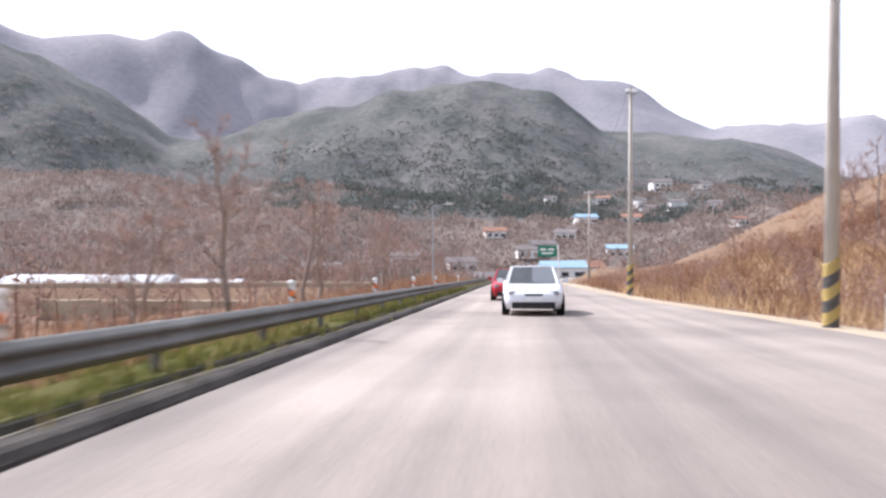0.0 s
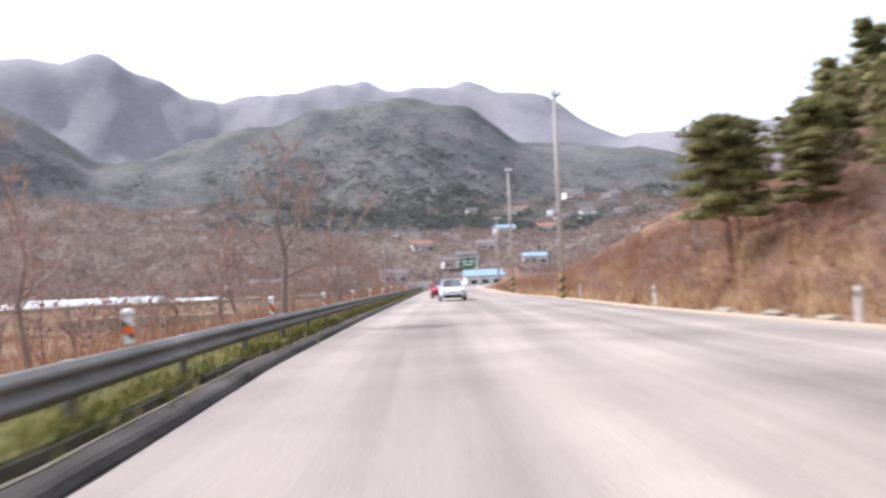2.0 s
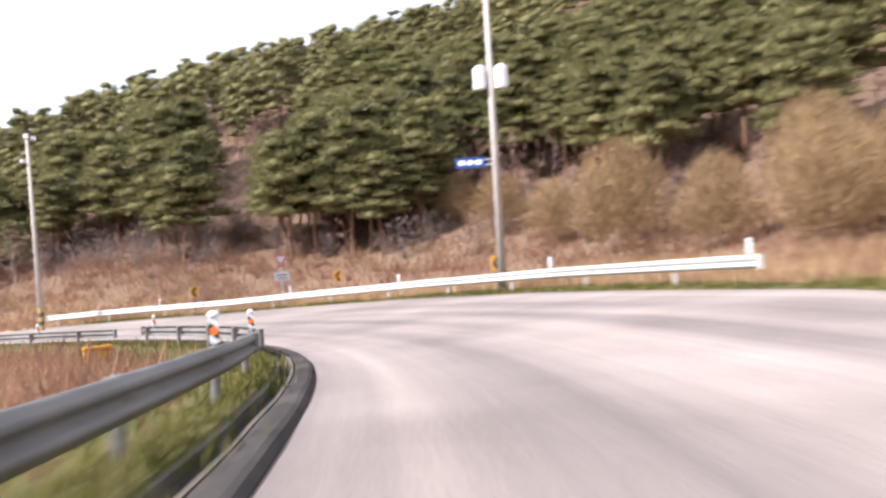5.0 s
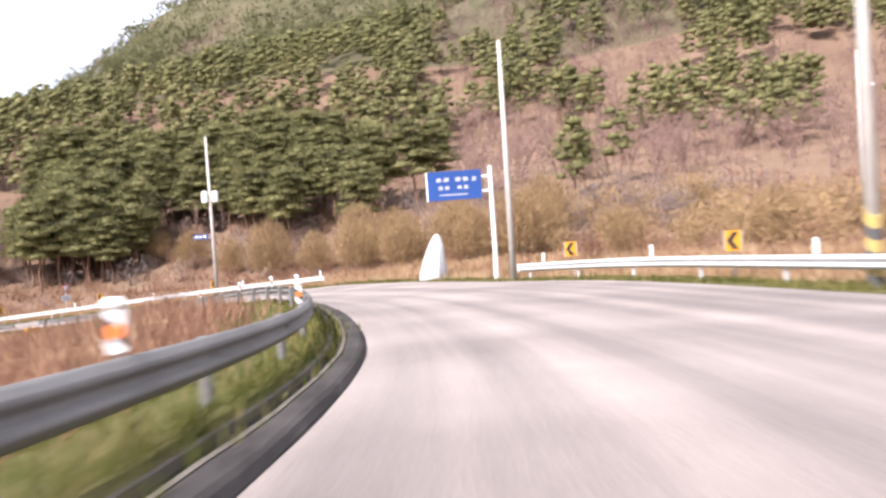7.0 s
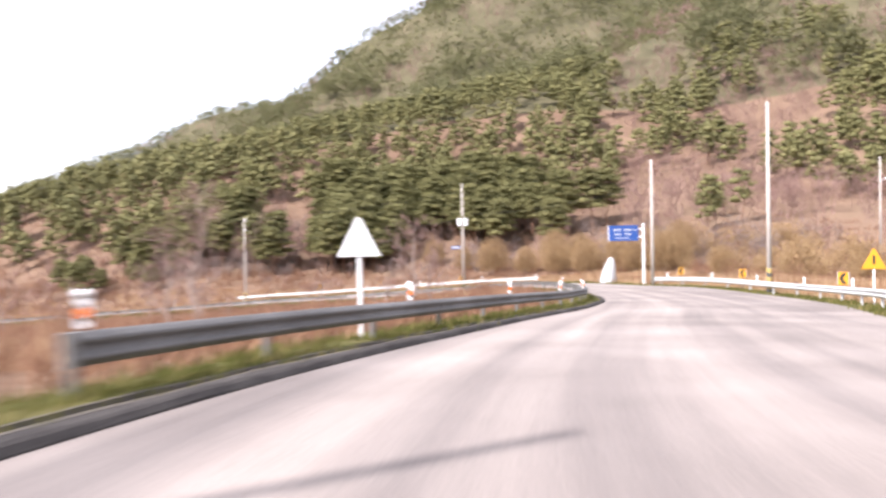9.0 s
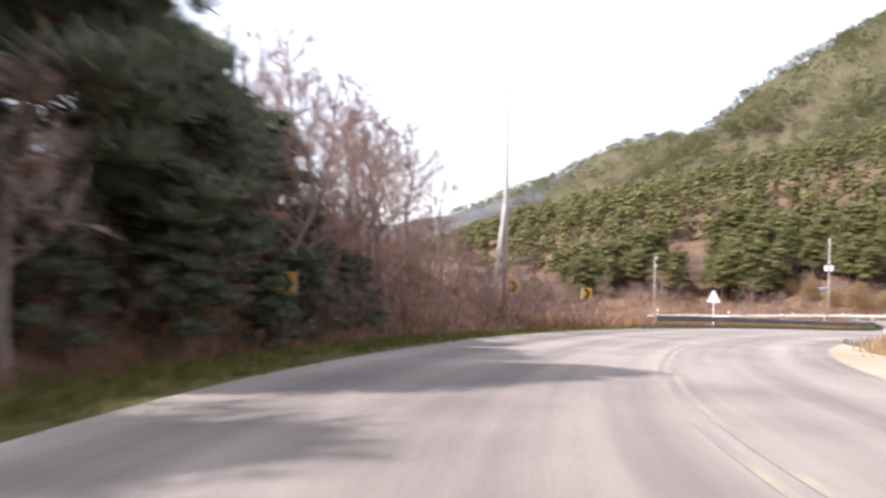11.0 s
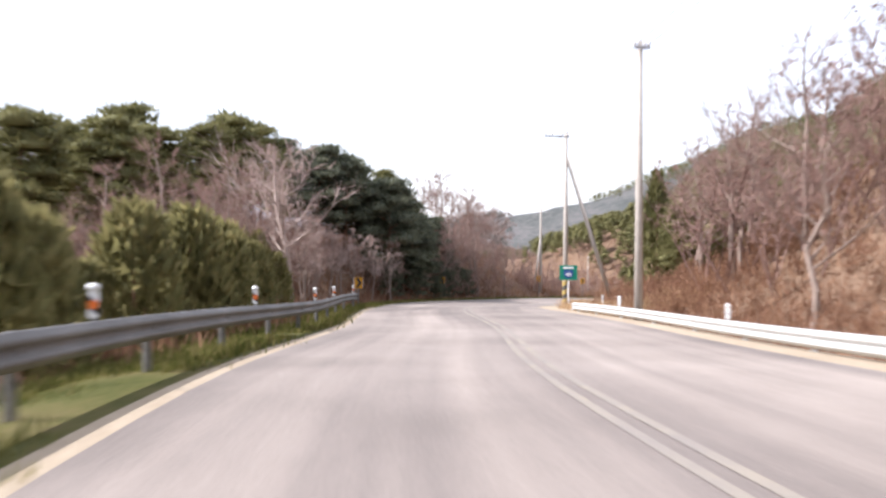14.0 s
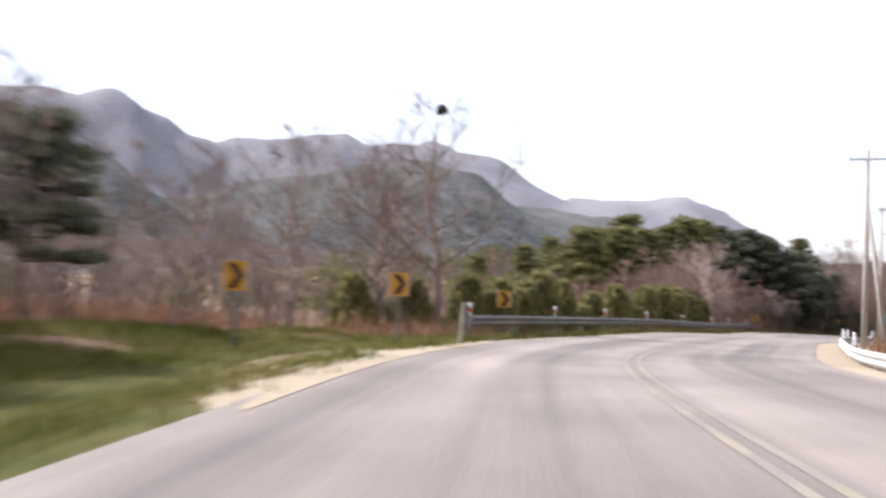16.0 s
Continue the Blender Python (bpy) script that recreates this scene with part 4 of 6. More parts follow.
def sedan(m, paint, label):
    """A four-door saloon; +x is its front."""
    e = thing("car", m, label, "car", "cars on the road")
    # stations along the car: x, half width at sill, half width at waist, sill height, waist height
    st = [(-2.12, 0.60, 0.62, 0.46, 0.78), (-2.02, 0.76, 0.76, 0.30, 0.93), (-1.5, 0.84, 0.82, 0.22, 0.97), (-0.6, 0.85, 0.84, 0.20, 0.95), (0.6, 0.85, 0.84, 0.20, 0.92),
          (1.3, 0.84, 0.80, 0.20, 0.84), (1.85, 0.79, 0.72, 0.20, 0.74), (2.08, 0.70, 0.62, 0.24, 0.66), (2.16, 0.55, 0.52, 0.30, 0.58)]
    bm = bmesh.new()
    rings = []
    for x, ws, ww, zs, zw in st:
        mid = (zs + zw) / 2
        rings.append([bm.verts.new(p) for p in ((x, -ws * 0.92, zs), (x, -max(ws, ww) * 1.0, mid), (x, -ww, zw - 0.03), (x, -ww * 0.86, zw), (x, ww * 0.86, zw), (x, ww, zw - 0.03),
                                                (x, max(ws, ww) * 1.0, mid), (x, ws * 0.92, zs))])
    for a, b in zip(rings, rings[1:]):
        for i in range(7):
            bm.faces.new((a[i], a[i + 1], b[i + 1], b[i]))
        bm.faces.new((a[7], a[0], b[0], b[7]))
    bm.faces.new(list(reversed(rings[0])))
    bm.faces.new(rings[-1])
    bmesh.ops.recalc_face_normals(bm, faces=bm.faces)
    part("body", bm, paint, e, smooth=True)
    # greenhouse: roof with pillars, glass set in
    bm = bmesh.new()
    roof = []
    for (x, w, z) in ((0.34, 0.60, 1.335), (0.05, 0.635, 1.375), (-0.5, 0.635, 1.385), (-0.85, 0.60, 1.35)):
        roof.append([bm.verts.new((x, -w, z - 0.03)), bm.verts.new((x, -w * 0.8, z)), bm.verts.new((x, w * 0.8, z)), bm.verts.new((x, w, z - 0.03))])
    for a, b in zip(roof, roof[1:]):
        for i in range(3):
            bm.faces.new((a[i], a[i + 1], b[i + 1], b[i]))
    bmesh.ops.solidify(bm, geom=bm.faces[:], thickness=0.03)
    part("roof", bm, paint, e, smooth=True)

    def pane(name, pts, label=""):
        b2 = bmesh.new()
        f = b2.faces.new([b2.verts.new(p) for p in pts])
        bmesh.ops.solidify(b2, geom=[f], thickness=0.008)
        return part(name, b2, M_GLASS, e, label)
    pane("windscreen", [(1.0, -0.70, 0.89), (1.06, 0.0, 0.90), (1.0, 0.70, 0.89), (0.34, 0.59, 1.33), (0.40, 0, 1.345), (0.34, -0.59, 1.33)], "dark reflecting windscreen")
    pane("rear_window", [(-1.5, -0.62, 0.97), (-1.5, 0.62, 0.97), (-0.86, 0.56, 1.34), (-0.86, -0.56, 1.34)])
    for k in (-1, 1):
        pane("side_window", [(0.85, 0.735 * k, 0.93), (-0.2, 0.745 * k, 0.95), (-0.2, 0.60 * k, 1.34), (0.30, 0.585 * k, 1.31)])
        pane("side_window", [(-0.26, 0.745 * k, 0.95), (-1.3, 0.72 * k, 0.97), (-0.85, 0.585 * k, 1.31), (-0.26, 0.60 * k, 1.34)])
        for a, b in (((1.02, 0.70 * k, 0.88), (0.33, 0.58 * k, 1.33)), ((-1.52, 0.68 * k, 0.96), (-0.86, 0.58 * k, 1.34)), ((-0.23, 0.75 * k, 0.94), (-0.23, 0.605 * k, 1.35))):
            b2 = bmesh.new()
            tube(b2, a, b, 0.035, 0.03, 8)
            part("pillar", b2, paint, e)
        b2 = bmesh.new()
        box(b2, (0.12, 0.2, 0.13), (0.78, 0.92 * k, 0.96), 0.03)
        part("wing_mirror", b2, paint, e)
        b2 = bmesh.new()
        box(b2, (0.2, 0.36, 0.14), (2.0, 0.53 * k, 0.63), 0.05, Matrix.Rotation(-0.35 * k, 4, "Z"))
        part("headlight", b2, M_LAMP, e, "clear headlight")
        b2 = bmesh.new()
        box(b2, (0.1, 0.3, 0.16), (-2.06, 0.56 * k, 0.78), 0.03)
        part("tail_light", b2, M_RED, e, "red tail light")
        for x in (1.32, -1.28):
            wh = bmesh.new()
            tube(wh, (x, 0.66 * k, 0.30), (x, 0.86 * k, 0.30), 0.30, 0.30, 20)
            tyre = part("wheel", wh, M_TYRE, e)
            rm = bmesh.new()
            tube(rm, (x, 0.862 * k, 0.30), (x, 0.872 * k, 0.30), 0.19, 0.17, 16)
            part("rim", rm, M_RIM, tyre)
    for name, size, at, mat, lab in (("grille", (0.05, 0.5, 0.06), (2.14, 0, 0.585), M_BLACK, ""), ("lower_grille", (0.12, 1.16, 0.17), (2.12, 0, 0.31), M_BLACK, "dark lower grille"),
                                     ("number_plate", (0.02, 0.44, 0.10), (2.17, 0, 0.47), M_WHITE, "plain white number plate"), ("rear_number_plate", (0.02, 0.34, 0.17), (-2.125, 0, 0.66), M_WHITE, "")):
        b2 = bmesh.new()
        box(b2, size, at, 0.01)
        part(name, b2, mat, e, lab)
    return e


def on_lane(s, lat):
    p, h = on_road(s, lat), heading(s)
    slope = math.atan(0.057)
    return Matrix.Translation(p) @ Matrix.Rotation(h, 4, "Z") @ Matrix.Rotation(-slope, 4, "Y")


sedan(on_lane(-25.5, -0.42), M_CAR_WHITE, "white four-door saloon car following on the asphalt")
sedan(on_lane(-38.5, 0.3), M_CAR_RED, "red four-door saloon car behind the white one")


# ---------------------------------------------------------------- village, greenhouses and odd things
M_WALL = stuff_mat("house_plaster", [(0.60, 0.58, 0.55), (0.74, 0.72, 0.69), (0.82, 0.80, 0.78)], 1.0, 0.85, 0.2, 5)
M_ROOF_BLUE = stuff_mat("blue_sheet_roof", [(0.20, 0.30, 0.38), (0.28, 0.40, 0.48)], 1.0, 0.5, 0.1, 5)
M_ROOF_GREY = stuff_mat("grey_tile_roof", [(0.10, 0.09, 0.09), (0.20, 0.17, 0.16)], 1.0, 0.85, 0.3, 6)
M_ROOF_RED = stuff_mat("orange_tile_roof", [(0.20, 0.10, 0.07), (0.28, 0.15, 0.10)], 1.0, 0.85, 0.3, 6)
M_DARK = stuff_mat("dark_window", [(0.02, 0.024, 0.028), (0.05, 0.055, 0.06)], 1.0, 0.15, 0.0)


def house(x, y, w, d, h, turn, roof_mat, label, storeys=1):
    e = thing("house", Matrix.Translation((x, y, height(x, y) - 0.3)) @ Matrix.Rotation(turn, 4, "Z"), label, "house", "village houses")
    bm = bmesh.new()
    box(bm, (w, d, h), (0, 0, h / 2), 0.03)
    wall = part("wall", bm, M_WALL, e)
    bm = bmesh.new()
    prism(bm, [(-d / 2 - 0.4, h), (d / 2 + 0.4, h), (d / 2 + 0.35, h + 0.12), (0, h + d * 0.24), (-d / 2 - 0.35, h + 0.12)], w + 0.8,
          Matrix.Translation((-w / 2 - 0.4, 0, 0)) @ Matrix.Rotation(math.pi / 2, 4, "Z"))
    part("roof", bm, roof_mat, e)
    for fl in range(storeys):
        for i in range(3):
            for k in (-1, 1):
                bm = bmesh.new()
                z0 = 1.0 + fl * 2.8
                box(bm, (w * 0.16, 0.08, 1.1), ((i - 1) * w * 0.3, k * (d / 2 + 0.01), z0 + 0.55), 0.015)
                win = part("window", bm, M_DARK, e)
                bm = bmesh.new()
                box(bm, (w * 0.18, 0.12, 0.07), ((i - 1) * w * 0.3, k * (d / 2 + 0.03), z0 - 0.05), 0.01)
                part("sill", bm, M_WHITE, win)
    bm = bmesh.new()
    box(bm, (0.95, 0.08, 2.0), (w * 0.42, -d / 2 - 0.01, 1.2), 0.015)
    part("door", bm, M_ROOF_GREY, e)
    return e


for x, y, w, d, h, tn, rf, lab, stn in [
        (33, 292, 9, 7, 3.2, 0.3, M_ROOF_GREY, "small white house with a grey roof in the village", 1), (121, 486, 12, 9, 6.2, 0.1, M_ROOF_GREY, "two-storey white house with a grey roof", 2),
        (87, 404, 10, 8, 3.4, -0.2, M_ROOF_RED, "white house with an orange tile roof", 1), (104, 440, 9, 7, 3.2, 0.5, M_ROOF_GREY, "small white house with a grey roof in the village", 1),
        (62, 380, 10, 7, 3.2, 0.2, M_ROOF_BLUE, "white house with a blue sheet roof", 1), (140, 470, 10, 8, 3.4, 0.6, M_ROOF_GREY, "small white house with a grey roof in the village", 1),
        (48, 340, 9, 7, 3.0, -0.4, M_ROOF_GREY, "small white house with a grey roof in the village", 1), (20, 340, 9, 7, 3.2, 0.1, M_ROOF_RED, "white house with an orange tile roof", 1),
        (28, 205, 11, 7, 3.2, 0.05, M_ROOF_BLUE, "long shed with a blue sheet roof", 1), (12, 222, 9, 7, 4.0, 0.0, M_ROOF_GREY, "white shed beside the far road", 1),
        (5, 260, 9, 7, 3.2, 0.2, M_ROOF_GREY, "small white house with a grey roof in the village", 1), (-12, 275, 10, 7, 3.2, -0.1, M_ROOF_GREY, "small white house with a grey roof in the village", 1),
        (38, 240, 12, 8, 3.6, 0.2, M_ROOF_RED, "white house with an orange tile roof", 1), (-35, 250, 12, 8, 3.6, 0.1, M_ROOF_GREY, "white farmhouse at the field's edge", 1)]:
    house(x * 1.085, y * 1.085, w, d, h, tn, rf, lab, stn)
for x, y, w, d, h, tn, rf in [(66, 540, 7, 6, 4.6, 0.2, M_ROOF_GREY), (95, 518, 8, 6, 3.4, -0.2, M_ROOF_RED), (111, 494, 6, 6, 4.8, 0.4, M_ROOF_GREY), (124, 463, 9, 7, 5.2, 0.1, M_ROOF_GREY), (140, 449, 7, 6, 4.2, -0.3, M_ROOF_GREY),
                               (123, 362, 6, 5, 3.2, 0.5, M_ROOF_RED), (30, 312, 8, 6, 3.2, 0.1, M_ROOF_GREY), (62, 307, 9, 6, 3.4, -0.1, M_ROOF_BLUE)]:
    house(x, y, w, d, h, tn, rf, "small white house among trees on the far slope")

M_FILM = stuff_mat("greenhouse_film", [(0.34, 0.35, 0.37), (0.46, 0.47, 0.48)], 1.0, 0.6, 0.1, 3)
for i, (x, y) in enumerate([(-74, 130), (-52, 128), (-42, 128)]):
    e = thing("greenhouse", Matrix.Translation((x, y, height(x, y) - 0.1)) @ Matrix.Rotation(1.45, 4, "Z"), "white plastic greenhouse tunnel in the fields", "greenhouse", "greenhouses")
    bm = bmesh.new()
    prof = [(3.0 * math.cos(a), 2.6 * math.sin(a)) for a in np.linspace(0, math.pi, 13)]
    prism(bm, prof, 26.0, Matrix.Translation((0, 13, 0)))
    part("film", bm, M_FILM, e, smooth=False)
    for k in range(9):
        bm = bmesh.new()
        for a0, a1 in zip(prof, prof[1:]):
            tube(bm, (a0[0] * 1.01, -12.6 + k * 3.15, a0[1] * 1.01), (a1[0] * 1.01, -12.6 + k * 3.15, a1[1] * 1.01), 0.04, 0.04, 5)
        part("hoop", bm, M_STEEL, e)

# levee beyond the fields
def long_bank(name, x0, x1, y0, y1, profile, material, label):
    """A straight bank from (x0, y0) to (x1, y1) with a profile of (back, height)."""
    vs = [(x, y + o, z + 0.05 * math.sin(i * 1.3)) for i, (x, y) in enumerate(zip(np.linspace(x0, x1, 24), np.linspace(y0, y1, 24))) for o, z in profile]
    k = len(profile)
    fs = [(a * k + b, (a + 1) * k + b, (a + 1) * k + b + 1, a * k + b + 1) for a in range(23) for b in range(k - 1)]
    return tagged(raw_object(name, vs, fs, material), label, "levee", kind="structure")


long_bank("levee", -125, -9, 109, 105, [(-7, -12.5), (-3, -9.9), (0, -8.55), (6, -8.7), (9, -12.5)], M_GROUND, "brown earth bank beyond the fields")
long_bank("levee_wall", -125, -9, 110.5, 106.5, [(0, -9.2), (0.02, -7.95), (0.3, -7.9), (0.6, -7.95), (0.62, -9.2)], M_SAND, "pale concrete wall along the levee")
# low field walls in front of it
long_bank("field_wall", -48, -22, 101, 98, [(0, -11), (0.02, -9.35), (0.4, -9.3), (0.42, -11)], M_SAND, "low pale wall between the fields")

# standing stone on the outside of the bend
e = thing("standing_stone", facing(Vector((-25.1, -76.8, height(-25.1, -76.8))), (-88, -74, 0)) @ Matrix.Rotation(0.25, 4, "Z"), "tall pale grey standing stone beside the bend", "stone")
bm = bmesh.new()
rs0 = random.Random(5)
for z, w, dd, off in ((-0.3, 0.85, 0.5, 0.25), (0.5, 0.8, 0.45, 0.2), (1.3, 0.66, 0.4, 0.08), (2.1, 0.46, 0.32, -0.06), (2.6, 0.24, 0.2, -0.12), (2.75, 0.08, 0.08, -0.13)):
    for a in range(10):
        an = a / 10 * 2 * math.pi
        bm.verts.new((off + w * math.cos(an) * rs0.uniform(0.92, 1.05), dd * math.sin(an) * rs0.uniform(0.9, 1.06), z))
bm.verts.ensure_lookup_table()
for i in range(5):
    for a in range(10):
        bm.faces.new([bm.verts[i * 10 + a], bm.verts[i * 10 + (a + 1) % 10], bm.verts[(i + 1) * 10 + (a + 1) % 10], bm.verts[(i + 1) * 10 + a]])
bm.faces.new([bm.verts[50 + a] for a in range(10)])
M_STONE = stuff_mat("pale_granite", [(0.34, 0.34, 0.34), (0.48, 0.48, 0.47), (0.56, 0.56, 0.55)], 1.0, 0.85, 0.4, 10)
part("stone", bm, M_STONE, e)

# yellow grit bin behind the rail
at = on_road(51.4, 4.2)
at.z = height(at.x, at.y)
e = thing("grit_bin", facing(at, on_road(75, 0)), "yellow plastic grit bin behind the guard rail", "grit bin")
bm = bmesh.new()
box(bm, (0.9, 0.6, 0.5), (0, 0, 0.25), 0.05)
part("bin", bm, M_YELLOW, e)
bm = bmesh.new()
box(bm, (0.96, 0.66, 0.13), (0, 0, 0.57), 0.05, Matrix.Rotation(0.08, 4, "X"))
part("lid", bm, M_YELLOW, e)

# kerbed traffic island at the side road
kerb_pts = [on_road(164 + 1.2 * i, -6.7 - 0.9 * (1 - math.cos(i * 0.35)), 0) for i in range(9)]
vs, fs = [], []
for i, p in enumerate(kerb_pts):
    n = Vector((LN[int(164 + 1.2 * i - S_MIN)][0], LN[int(164 + 1.2 * i - S_MIN)][1], 0))
    for dl, up in ((0, -0.1), (0, 0.14), (-0.03, 0.17), (-0.16, 0.17), (-0.16, -0.1)):
        vs.append(p + n * dl + Vector((0, 0, up)))
for i in range(8):
    for j in range(4):
        k = i * 5 + j
        fs.append((k, k + 1, k + 6, k + 5))
fs += [(0, 1, 2, 3, 4), tuple(8 * 5 + j for j in (4, 3, 2, 1, 0))]
tagged(raw_object("kerb", vs, fs, M_GUTTER), "dark curved kerb at the mouth of the side road", "kerb", kind="structure")

# weathered post at the end of the rail
at = on_road(284.6, 2.95)
at.z = height(at.x, at.y)
e = thing("wooden_post", Matrix.Translation(at) @ Matrix.Rotation(0.06, 4, "Y"), "weathered pale wooden post at the end of the rail", "post")
bm = bmesh.new()
tube(bm, (0, 0, -0.3), (0.02, 0, 1.45), 0.055, 0.045, 9)
tube(bm, (0.02, 0, 1.45), (0.03, 0.01, 1.5), 0.045, 0.02, 9)
part("post", bm, M_CONCRETE, e)

# stones at the foot of the scrub bank
rs1 = random.Random(11)
M_ROUGH_STONE = stuff_mat("dusty_stone", [(0.20, 0.17, 0.14), (0.30, 0.26, 0.21), (0.38, 0.33, 0.27)], 1.0, 0.95, 0.5, 8)
for i in range(26):
    s = 3 + i * 0.95 + rs1.uniform(-0.4, 0.4)
    at = on_road(s, edge(s, -1) - rs1.uniform(1.0, 2.6))
    r = rs1.uniform(0.09, 0.24)
    at.z = height(at.x, at.y) + r * 0.3
    bm = bmesh.new()
    bmesh.ops.create_icosphere(bm, subdivisions=2, radius=r)
    for v in bm.verts:
        v.co = Vector((v.co.x * 1.25, v.co.y, v.co.z * 0.75)) * rs1.uniform(0.84, 1.12)
    ob = mesh_object("stone", bm, M_ROUGH_STONE)
    ob.matrix_world = Matrix.Translation(at) @ Matrix.Rotation(rs1.uniform(0, 6), 4, "Z")
    tagged(ob, "pale broken stone at the foot of the scrub bank", "stone", "stones along the shoulder")

# lane beyond the bend
pts = [(-70, -122), (-62, -120), (-54, -118.5), (-46, -117), (-36, -116), (-26, -115)]
vs, fs = [], []
for i in range(51):
    f = i / 10.0
    k = min(int(f), 4)
    a, b = Vector(pts[k]), Vector(pts[k + 1])
    p, n = a.lerp(b, f - k), Vector((-(b - a).y, (b - a).x)).normalized()
    for j, w in enumerate((-2.4, -0.8, 0.8, 2.4)):
        q = p + n * w
        vs.append((q.x, q.y, height(q.x, q.y) + 0.12))
for i in range(50):
    for j in range(3):
        k = i * 4 + j
        fs.append((k, k + 1, k + 5, k + 4))
tagged(raw_object("lane", vs, fs, M_SAND), "pale concrete lane below the hill", "road", kind="structure")


# ---------------------------------------------------------------- plants: shapes as arrays of corners and triangles
def join_arrays(parts):
    vs, fs, k = [], [], 0
    for v, f in parts:
        vs.append(np.asarray(v, float))
        fs.append(np.asarray(f, int) + k)
        k += len(v)
    return np.concatenate(vs), np.concatenate(fs)


def fast_mesh(name, v, f):
    me = bpy.data.meshes.new(name)
    me.vertices.add(len(v))
    me.vertices.foreach_set("co", np.asarray(v, np.float32).ravel())
    me.loops.add(3 * len(f))
    me.loops.foreach_set("vertex_index", np.asarray(f, np.int32).ravel())
    me.polygons.add(len(f))
    me.polygons.foreach_set("loop_start", np.arange(0, 3 * len(f), 3, dtype=np.int32))
    me.update(calc_edges=True)
    return me


def limb(a, b, r0, r1, sides=4):
    a, b = np.asarray(a, float), np.asarray(b, float)
    d = b - a
    d = d / (np.linalg.norm(d) + 1e-9)
    u = np.cross(d, [0.3, 0.5, 0.8])
    u /= np.linalg.norm(u) + 1e-9
    w = np.cross(d, u)
    an = np.arange(sides) * 2 * math.pi / sides
    ring = np.cos(an)[:, None] * u + np.sin(an)[:, None] * w
    v = np.concatenate([a + ring * r0, b + ring * r1])
    f = []
    for i in range(sides):
        j = (i + 1) % sides
        f += [(i, j, sides + j), (i, sides + j, sides + i)]
    return v, np.array(f)


def blades(rs, centres, dirs, length, width):
    """One thin triangle for each centre, along its direction."""
    n = len(centres)
    dirs = dirs / (np.linalg.norm(dirs, axis=1)[:, None] + 1e-9)
    side = np.cross(dirs, rs.normal(size=(n, 3)))
    side /= np.linalg.norm(side, axis=1)[:, None] + 1e-9
    L, Wd = np.broadcast_to(length, (n,))[:, None], np.broadcast_to(width, (n,))[:, None]
    v = np.stack([centres - side * Wd / 2, centres + side * Wd / 2, centres + dirs * L], 1).reshape(-1, 3)
    return v, np.arange(3 * n).reshape(-1, 3)


def tuft_cloud(rs, centre, rx, rz, n, size, slim=1.0):
    """A flattened clump of needle tufts."""
    p = rs.normal(size=(n, 3))
    p /= np.linalg.norm(p, axis=1)[:, None]
    p *= rs.uniform(0.45, 1.0, (n, 1)) ** 0.5
    p[:, 2] = np.abs(p[:, 2]) * 0.9 - 0.25
    d = p * [1, 1, 0.6] + [0, 0, 0.5] + rs.normal(size=(n, 3)) * 0.35
    return blades(rs, np.asarray(centre) + p * [rx, rx, rz], d, size * rs.uniform(0.7, 1.4, n), slim * size * rs.uniform(0.5, 0.9, n))


def dome(rs, centre, rx, rz, segs=6):
    """The dense heart of a clump: a dented, flat-bottomed cushion."""
    rows = []
    for el, rad in ((-0.35, 0.78), (0.12, 1.0), (0.66, 0.72)):
        an = np.arange(segs) * 2 * math.pi / segs + rs.uniform(0, 1)
        q = rad * rs.uniform(0.78, 1.12, segs)
        rows.append(np.stack([np.cos(an) * q * rx, np.sin(an) * q * rx, np.full(segs, el) * rz * rs.uniform(0.8, 1.2, segs)], 1))
    v = np.concatenate(rows + [[[0, 0, rz * 0.95], [0, 0, -rz * 0.3]]]) + np.asarray(centre)
    f = []
    for k in range(2):
        for i in range(segs):
            a, b, c, d = k * segs + i, k * segs + (i + 1) % segs, (k + 1) * segs + (i + 1) % segs, (k + 1) * segs + i
            f += [(a, b, c), (a, c, d)]
    for i in range(segs):
        f += [(2 * segs + i, 2 * segs + (i + 1) % segs, 3 * segs), ((i + 1) % segs, i, 3 * segs + 1)]
    return v, np.array(f)


